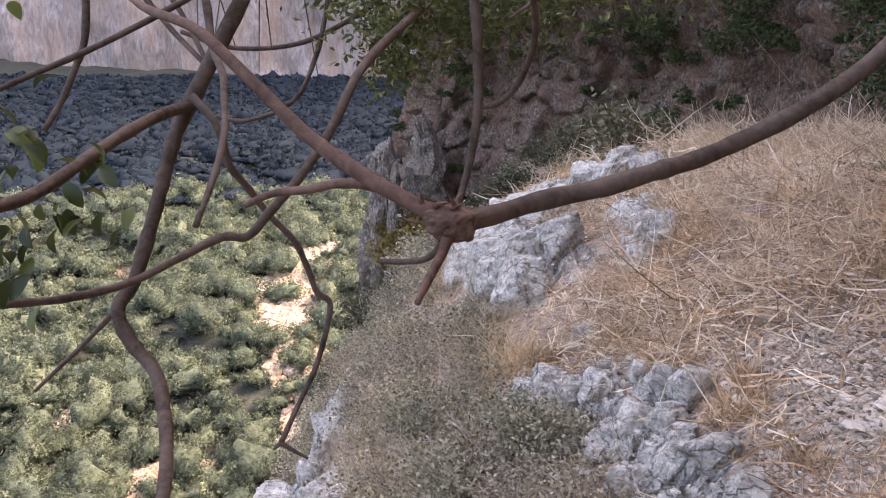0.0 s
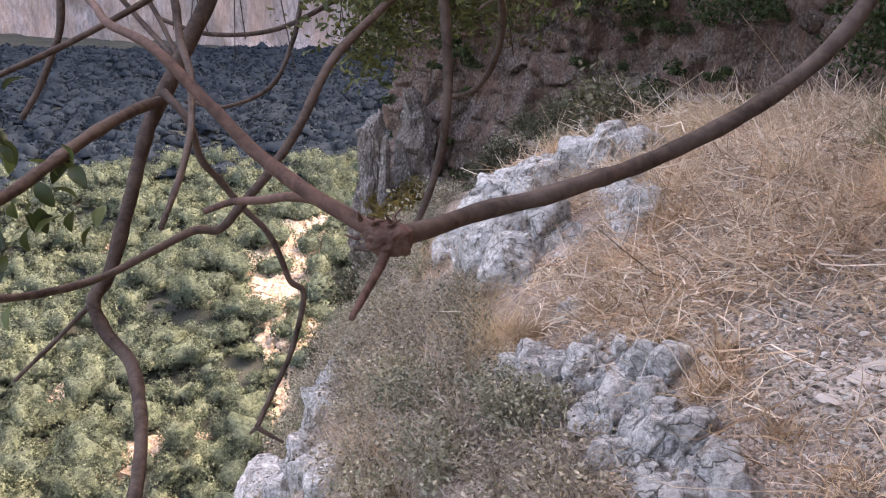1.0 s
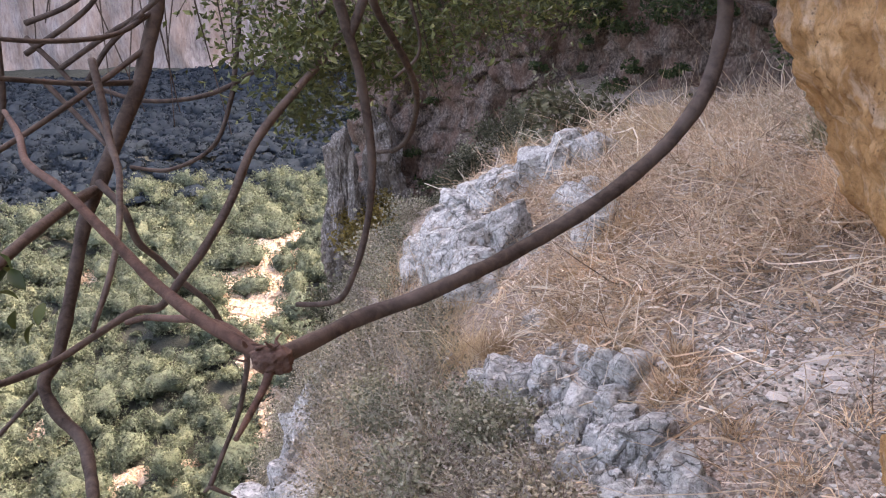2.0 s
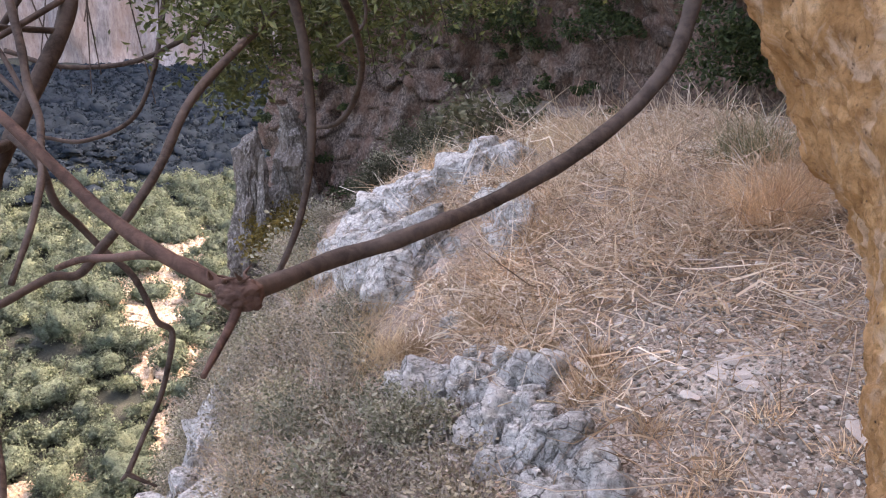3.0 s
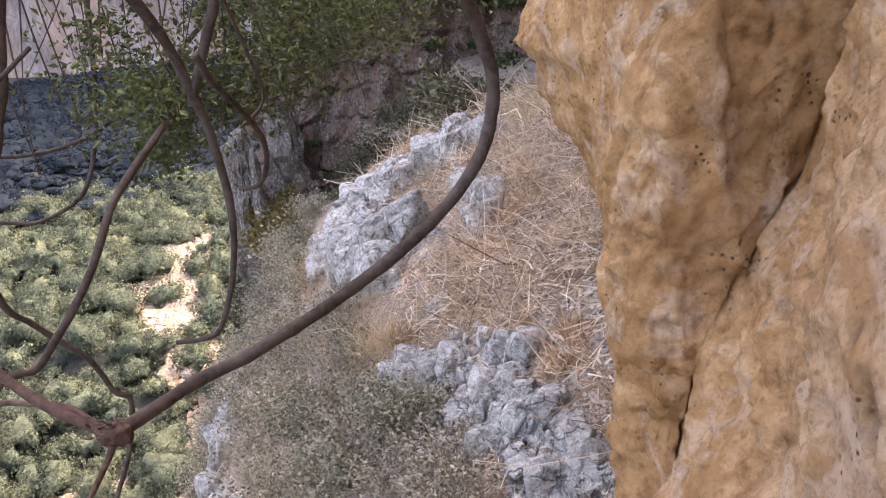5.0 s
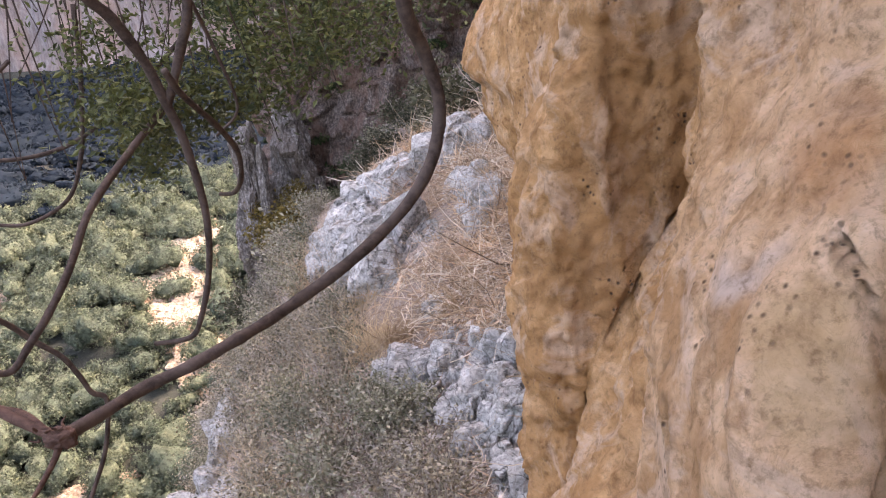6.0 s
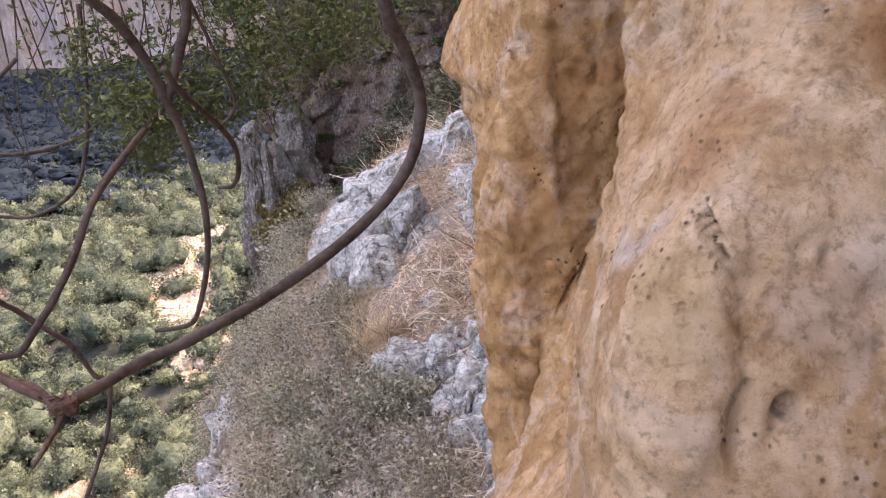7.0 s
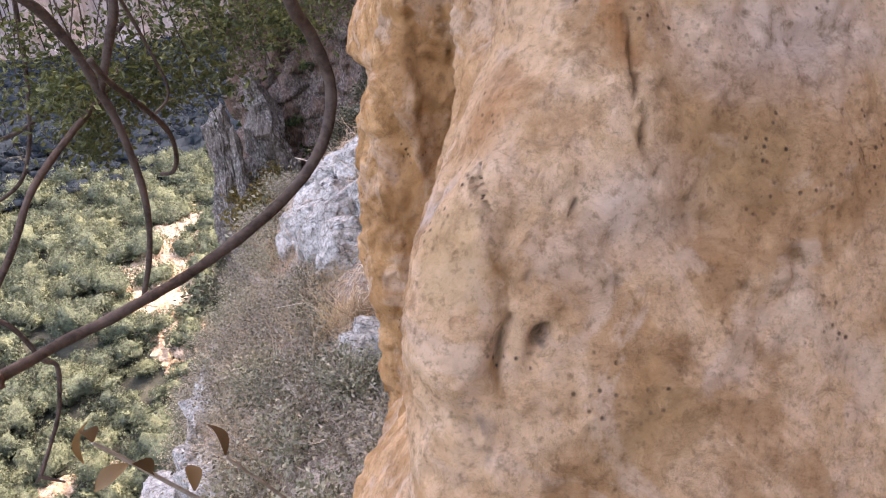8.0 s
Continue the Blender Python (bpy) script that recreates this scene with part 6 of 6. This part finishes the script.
# ---------------------------------------------------------------- the tree whose branches hang before the camera
def make_tree():
    tree = thing("tree", (0.36, 1.2, 1.6))
    tagged(tree, "bare branching shrub with few green leaves over the gorge", "tree")

    def limb(name, pts, r0, r1, mat=BARK, label="", parent=tree, seed=0, sides=10):
        V, F, c = tube(pts, r0, r1, sides, 8, 0.10, seed)
        V = V - np.array([0.36, 1.2, 1.6])
        me = bpy.data.meshes.new(name)
        me.from_pydata(V.tolist(), [], F[:-2 * sides].tolist() + F[-2 * sides:, :3].tolist())
        me.polygons.foreach_set("use_smooth", np.ones(len(me.polygons), bool))
        return obj(name, me, mat, parent, label)

    fork = (-0.177, 0.798, 1.245)
    limb("branch", [fork, (-0.141, 0.860, 1.241), (-0.100, 0.912, 1.244), (-0.039, 0.944, 1.254), (0.018, 0.983, 1.266), (0.068, 1.035, 1.272), (0.130, 1.082, 1.291), (0.195, 1.119, 1.319), (0.255, 1.158, 1.351),
                    (0.312, 1.190, 1.393), (0.359, 1.209, 1.452), (0.383, 1.228, 1.515), (0.387, 1.229, 1.574), (0.367, 1.218, 1.652), (0.340, 1.18, 1.735), (0.34, 1.2, 1.95), (0.46, 1.25, 2.3)], 0.0088, 0.0125, BARK, "brown curved main branch", seed=1, sides=14)
    limb("branch", [fork, (-0.249, 0.827, 1.273), (-0.308, 0.863, 1.300), (-0.345, 0.888, 1.324), (-0.387, 0.915, 1.353), (-0.446, 0.958, 1.388), (-0.530, 1.042, 1.405), (-0.612, 1.176, 1.420), (-0.70, 1.30, 1.44)], 0.0074, 0.0042, RED_BARK, "reddish side branch", seed=2)
    limb("twig", [(-0.190, 0.800, 1.252), (-0.236, 0.844, 1.261), (-0.282, 0.876, 1.258), (-0.323, 0.918, 1.242), (-0.371, 0.959, 1.227), (-0.416, 1.003, 1.203)], 0.0056, 0.0036, RED_BARK, "reddish broken twig", seed=3)
    limb("twig", [fork, (-0.181, 0.780, 1.228), (-0.190, 0.742, 1.212), (-0.193, 0.71, 1.208)], 0.0056, 0.0024, RED_BARK, "short broken stub", seed=4)
    # swollen knot with torn bark
    knot_v, knot_f = ICO4
    shape = 1 + 0.22 * ridged(knot_v * 1.1, 3, 5) + 0.30 * fbm(knot_v * 1.8, 3, 6) + 0.08 * fbm(knot_v * 6, 3, 8)
    kv = knot_v * shape[:, None] * np.array([0.0190, 0.0130, 0.0150]) + np.array(fork) - np.array([0.36, 1.2, 1.6])
    obj("knot", mesh_from("knot", kv, knot_f), RED_BARK, tree, "swollen reddish knot where the branches fork")
    gk = np.random.default_rng(83)
    for q in range(9):
        e = gk.normal(size=3) * np.array([1.1, 0.6, 1.0])
        e = e / np.linalg.norm(e)
        root = np.array(fork) + e * 0.010 + np.array([gk.uniform(-0.03, 0.018), 0, gk.uniform(-0.004, 0.012)])
        limb("splinter", [root, root + e * 0.006 + gk.normal(0, 0.002, 3), root + e * gk.uniform(0.009, 0.017) + gk.normal(0, 0.003, 3)], 0.0026, 0.0006, RED_BARK, seed=60 + q, sides=5)
    j = (-0.741, 1.644, 1.239)
    limb("branch", [(-0.60, 1.95, 1.95), (-0.634, 1.861, 1.678), (-0.640, 1.826, 1.590), (-0.655, 1.792, 1.515), (-0.668, 1.758, 1.444), (-0.697, 1.708, 1.360), j], 0.0165, 0.0160, BARK, "grey-brown upright branch", seed=5, sides=12)
    limb("branch", [j, (-0.749, 1.602, 1.198), (-0.754, 1.561, 1.140), (-0.760, 1.522, 1.073), (-0.770, 1.486, 1.004), (-0.781, 1.453, 0.941), (-0.796, 1.420, 0.904), (-0.764, 1.391, 0.858), (-0.705, 1.356, 0.820), (-0.660, 1.285, 0.783), (-0.617, 1.193, 0.763), (-0.580, 1.090, 0.750), (-0.56, 0.98, 0.72)],
         0.0145, 0.0105, BARK, "grey-brown drooping branch", seed=6, sides=12)
    limb("branch", [j, (-0.727, 1.502, 1.240), (-0.731, 1.366, 1.222), (-0.744, 1.247, 1.191), (-0.746, 1.137, 1.170), (-0.740, 1.02, 1.172)], 0.0115, 0.0080, BARK, "grey-brown side branch", seed=7)
    limb("twig", [(-0.715, 1.60, 1.262), (-0.658, 1.566, 1.215), (-0.643, 1.579, 1.142), (-0.621, 1.616, 1.092), (-0.588, 1.638, 1.036), (-0.541, 1.649, 0.982), (-0.516, 1.654, 0.925), (-0.498, 1.656, 0.875), (-0.474, 1.670, 0.846), (-0.483, 1.661, 0.777), (-0.502, 1.640, 0.703),
                  (-0.527, 1.598, 0.642), (-0.543, 1.534, 0.596)], 0.0078, 0.0054, BARK, "thin dangling twig", seed=8)
    limb("twig", [(-0.543, 1.534, 0.596), (-0.518, 1.538, 0.578), (-0.491, 1.543, 0.560)], 0.0052, 0.0026, BARK, seed=9)
    limb("twig", [(-0.543, 1.534, 0.596), (-0.558, 1.536, 0.580)], 0.0052, 0.003, BARK, seed=10)
    limb("twig", [(-0.70, 1.62, 1.50), (-0.668, 1.57, 1.42), (-0.644, 1.523, 1.358), (-0.598, 1.442, 1.315), (-0.566, 1.358, 1.280), (-0.537, 1.276, 1.247), (-0.520, 1.191, 1.204), (-0.516, 1.104, 1.148)], 0.0082, 0.0040, BARK, seed=11)
    limb("branch", [(-0.33, 2.5, 1.53), (-0.354, 2.262, 1.461), (-0.374, 1.983, 1.408), (-0.429, 1.759, 1.316), (-0.465, 1.635, 1.205), (-0.510, 1.574, 1.124), (-0.554, 1.539, 1.067), (-0.590, 1.514, 1.024), (-0.629, 1.491, 1.026), (-0.682, 1.434, 1.002), (-0.738, 1.359, 0.977), (-0.797, 1.278, 0.974), (-0.857, 1.201, 0.986), (-0.95, 1.09, 1.0)],
         0.0110, 0.0060, BARK, "long thin slanting branch", seed=12)
    limb("twig", [(-0.796, 1.420, 0.904), (-0.876, 1.451, 0.826), (-0.955, 1.40, 0.742)], 0.0052, 0.0036, BARK, seed=13)
    limb("twig", [(-0.668, 1.758, 1.444), (-0.756, 1.66, 1.452), (-0.886, 1.507, 1.482)], 0.0070, 0.0045, BARK, seed=14)
    limb("twig", [(-0.655, 1.792, 1.515), (-0.717, 1.67, 1.450), (-0.834, 1.507, 1.352), (-0.99, 1.378, 1.26)], 0.0066, 0.0048, BARK, seed=15)
    limb("twig", [(-0.640, 1.826, 1.590), (-0.704, 1.70, 1.540), (-0.835, 1.532, 1.547), (-0.939, 1.506, 1.612)], 0.0062, 0.0038, BARK, seed=16)

    limb("twig", [(-1.275, 2.295, 1.55), (-1.281, 2.272, 1.353), (-1.303, 2.246, 1.265), (-1.334, 2.219, 1.178), (-1.378, 2.193, 1.097)], 0.011, 0.008, BARK, seed=17)
    for q, pts in enumerate((((-0.921, 1.810, 1.570), (-0.827, 1.803, 1.600), (-0.757, 1.795, 1.642), (-0.716, 1.785, 1.678)), ((-0.922, 1.791, 1.506), (-0.805, 1.793, 1.575), (-0.746, 1.789, 1.622), (-0.704, 1.785, 1.678)),
                             ((-0.849, 1.780, 1.473), (-0.745, 1.777, 1.535), (-0.651, 1.785, 1.589), (-0.529, 1.76, 1.671)), ((-0.792, 1.770, 1.438), (-0.733, 1.773, 1.517), (-0.650, 1.780, 1.585)),
                             ((-0.921, 1.801, 1.540), (-0.849, 1.780, 1.474), (-0.790, 1.759, 1.404), (-0.715, 1.68, 1.320)), ((-0.886, 1.773, 1.452), (-0.814, 1.751, 1.380), (-0.720, 1.68, 1.318)))):
        limb("twig", pts, 0.0064, 0.0050, BARK, seed=30 + q)
    # leaves on the side branch
    g = np.random.default_rng(81)
    t = np.linspace(0, 1, 9)
    half = 0.0085 * np.sin(np.pi * np.clip(t * 0.97 + 0.03, 0, 1)) ** 0.8
    mid = np.stack([0 * t, t * 0.034, 0.0035 * np.sin(np.pi * t)], -1)
    lv = np.stack([mid - np.stack([half, 0 * t, -0.004 * half / 0.0085], -1), mid, mid + np.stack([half, 0 * t, 0.004 * half / 0.0085], -1)], 1).reshape(-1, 3)
    leaf_me = mesh_from("leaf", lv, grid_faces(9, 3))
    leaf_me.materials.append(LEAF_BIG)
    spots = ((-0.686, 1.287, 1.111), (-0.739, 1.255, 1.099), (-0.701, 1.271, 1.081), (-0.766, 1.243, 1.113), (-0.798, 1.213, 1.076), (-0.821, 1.208, 1.110), (-0.801, 1.194, 1.027), (-0.828, 1.193, 1.076), (-0.828, 1.216, 1.161),
             (-0.770, 1.251, 1.153), (-0.728, 1.280, 1.180), (-0.814, 1.239, 1.231), (-0.776, 1.270, 1.303), (-0.820, 1.247, 1.400), (-0.834, 1.224, 1.224), (-0.805, 1.239, 1.199), (-0.760, 1.252, 1.133), (-0.824, 1.177, 1.023))
    for k, (cx, cy, cz) in enumerate(spots):
        for n in range(1 if k in (0, 2, 6, 12, 13) else 3):
            spread = 0.0 if n == 0 else 0.026
            ob = new("leaf", leaf_me)
            ob.parent = tree
            ob.location = (cx - 0.36 + g.normal(0, spread), cy - 1.2 + g.normal(0, spread), cz - 1.6 + g.normal(0, spread) + 0.012)
            ob.rotation_euler = (g.uniform(-1.5, -0.4), g.uniform(-0.6, 0.6), g.uniform(0, 6.28))
            s = g.uniform(0.95, 1.5)
            ob.scale = (s, s, s)
    return tree


LEAF_BIG = plant_material("green_leaf", (0.030, 0.046, 0.014), (0.050, 0.072, 0.022), (0.085, 0.11, 0.035), 0.45, False, 0.35)
make_tree()


def make_second_tree():
    """A second bare tree a little further out, with hanging twigs and thin foliage."""
    tree = thing("tree", (-0.2, 1.9, 2.2))
    tagged(tree, "slender tree with drooping bare twigs and sparse olive leaves", "tree")
    o = np.array([-0.2, 1.9, 2.2])

    def limb(name, pts, r0, r1, mat=BARK, label="", seed=0, sides=8):
        V, F, c = tube(pts, r0, r1, sides, 8, 0.10, seed)
        me = bpy.data.meshes.new(name)
        me.from_pydata((V - o).tolist(), [], F[:-2 * sides].tolist() + F[-2 * sides:, :3].tolist())
        me.polygons.foreach_set("use_smooth", np.ones(len(me.polygons), bool))
        return obj(name, me, mat, tree, label)

    v2 = (-0.228, 1.855, 1.525)
    limb("branch", [(-0.39, 1.72, 1.95), (-0.337, 1.755, 1.805), (-0.300, 1.790, 1.748), (-0.276, 1.815, 1.694), (-0.251, 1.837, 1.625), v2, (-0.212, 1.871, 1.449), (-0.201, 1.884, 1.347), (-0.196, 1.893, 1.244), (-0.205, 1.897, 1.140), (-0.225, 1.885, 1.042), (-0.256, 1.879, 0.955),
                    (-0.290, 1.888, 0.895), (-0.345, 1.900, 0.876), (-0.41, 1.92, 0.868)], 0.0150, 0.0060, BARK, "grey hanging branch with a hooked end", 21, 12)
    limb("branch", [v2, (-0.198, 1.852, 1.588), (-0.167, 1.859, 1.665), (-0.137, 1.856, 1.744), (-0.12, 1.88, 1.95), (-0.15, 1.92, 2.2)], 0.011, 0.014, BARK, "", 22)
    limb("twig", [(-0.155, 1.60, 1.63), (-0.139, 1.646, 1.571), (-0.099, 1.763, 1.476), (-0.084, 1.879, 1.389), (-0.106, 1.986, 1.296), (-0.152, 2.092, 1.233), (-0.214, 2.201, 1.207)], 0.0085, 0.0062, BARK, "", 23)
    limb("twig", [(-0.135, 1.891, 1.772), (-0.099, 1.943, 1.614), (-0.078, 1.954, 1.488), (-0.141, 1.944, 1.425)], 0.0055, 0.0033, BARK, "", 24)
    limb("twig", [(-0.648, 2.606, 1.788), (-0.667, 2.590, 1.595), (-0.681, 2.545, 1.444), (-0.704, 2.505, 1.309), (-0.762, 2.467, 1.183), (-0.897, 2.448, 1.120), (-1.020, 2.450, 1.130)], 0.009, 0.006, BARK, "", 25)
    limb("twig", [(-1.117, 2.521, 1.366), (-0.960, 2.510, 1.326), (-0.764, 2.516, 1.344), (-0.602, 2.539, 1.423), (-0.475, 2.569, 1.520), (-0.289, 2.605, 1.686)], 0.007, 0.008, BARK, "", 26)
    g = np.random.default_rng(91)
    # drooping bare twigs
    for k in range(46):
        x, y = g.uniform(-1.05, 0.10), g.uniform(1.9, 2.7)
        z = 2.0 + g.uniform(-0.1, 0.3)
        ln = g.uniform(0.35, 0.75)
        dx, dy = g.normal(0, 0.10), g.normal(0, 0.08)
        limb("twig", [(x, y, z), (x + dx * 0.4, y + dy * 0.4, z - ln * 0.45), (x + dx + g.normal(0, 0.03), y + dy, z - ln)], 0.0036, 0.0014, BARK, "", 100 + k, 5)
    leaves = hanging_leaves("foliage", [((-0.40, 2.14, 1.50), (0.12, 0.2, 0.10)), ((-0.38, 2.33, 1.41), (0.13, 0.2, 0.12)), ((-0.46, 2.41, 1.31), (0.10, 0.2, 0.09)), ((-0.33, 2.37, 1.53), (0.16, 0.2, 0.12)),
                                        ((-0.21, 2.51, 1.65), (0.22, 0.3, 0.16)), ((-0.15, 2.56, 1.53), (0.20, 0.3, 0.16)), ((-0.04, 2.58, 1.62), (0.22, 0.3, 0.18)), ((0.06, 2.67, 1.60), (0.22, 0.3, 0.16)),
                                        ((0.18, 2.77, 1.64), (0.26, 0.3, 0.14)), ((-0.22, 2.43, 1.44), (0.13, 0.2, 0.12)), ((0.25, 2.84, 1.58), (0.24, 0.3, 0.12)), ((-0.07, 2.63, 1.46), (0.16, 0.3, 0.12)),
                                        ((-0.57, 2.43, 1.65), (0.16, 0.3, 0.16)), ((-0.55, 2.38, 1.50), (0.14, 0.3, 0.14)), ((0.40, 2.9, 1.70), (0.34, 0.3, 0.12)), ((-0.05, 2.6, 1.78), (0.5, 0.4, 0.12))],
                            520, 0.025, OLIVE_LEAF, tree, 92, "sparse olive green hanging leaves")
    leaves.location = -Vector(o)
    return tree


make_second_tree()


def make_sprig():
    """A dry sprig that grows from the foot of the ochre wall."""
    root = thing("dry_sprig", (0.44, 0.24, 1.16))
    tagged(root, "dry sprig with a few brown leaves on the rock", "plant")
    o = np.array([0.44, 0.24, 1.16])

    def stem(pts, r0, r1, seed):
        V, F, c = tube(pts, r0, r1, 6, 6, 0.1, seed)
        me = bpy.data.meshes.new("stem")
        me.from_pydata((V - o).tolist(), [], F[:-12].tolist() + F[-12:, :3].tolist())
        return obj("stem", me, TWIG, root)

    stem([(0.47, 0.26, 1.14), (0.42, 0.18, 1.30), (0.34, 0.06, 1.48), (0.292, 0.0, 1.59)], 0.0022, 0.0009, 1)
    stem([(0.38, 0.12, 1.39), (0.36, 0.06, 1.49), (0.342, 0.01, 1.565)], 0.0014, 0.0007, 2)
    g = np.random.default_rng(97)
    t = np.linspace(0, 1, 7)
    half = 0.0042 * np.sin(np.pi * np.clip(t * 0.96 + 0.04, 0, 1))
    mid = np.stack([0 * t, t * 0.019, 0.003 * np.sin(np.pi * t)], -1)
    V = np.stack([mid - np.stack([half, 0 * t, -0.4 * half], -1), mid, mid + np.stack([half, 0 * t, 0.4 * half], -1)], 1).reshape(-1, 3)
    me = mesh_from("leaf", V, grid_faces(7, 3))
    me.materials.append(BROWN_LEAF)
    for x, y, z in ((0.292, 0.0, 1.59), (0.286, 0.0, 1.58), (0.300, 0.01, 1.57), (0.342, 0.01, 1.565), (0.318, 0.03, 1.535), (0.305, 0.02, 1.555)):
        ob = new("leaf", me)
        ob.parent = root
        ob.location = (x - o[0], y - o[1], z - o[2])
        ob.rotation_euler = (g.uniform(-0.6, 1.4), g.uniform(-0.6, 0.6), g.uniform(0, 6.28))
    return root


BROWN_LEAF = plant_material("dry_brown_leaf", (0.10, 0.058, 0.025), (0.15, 0.088, 0.038), (0.21, 0.135, 0.06), 0.6, False, 0.3)
make_sprig()
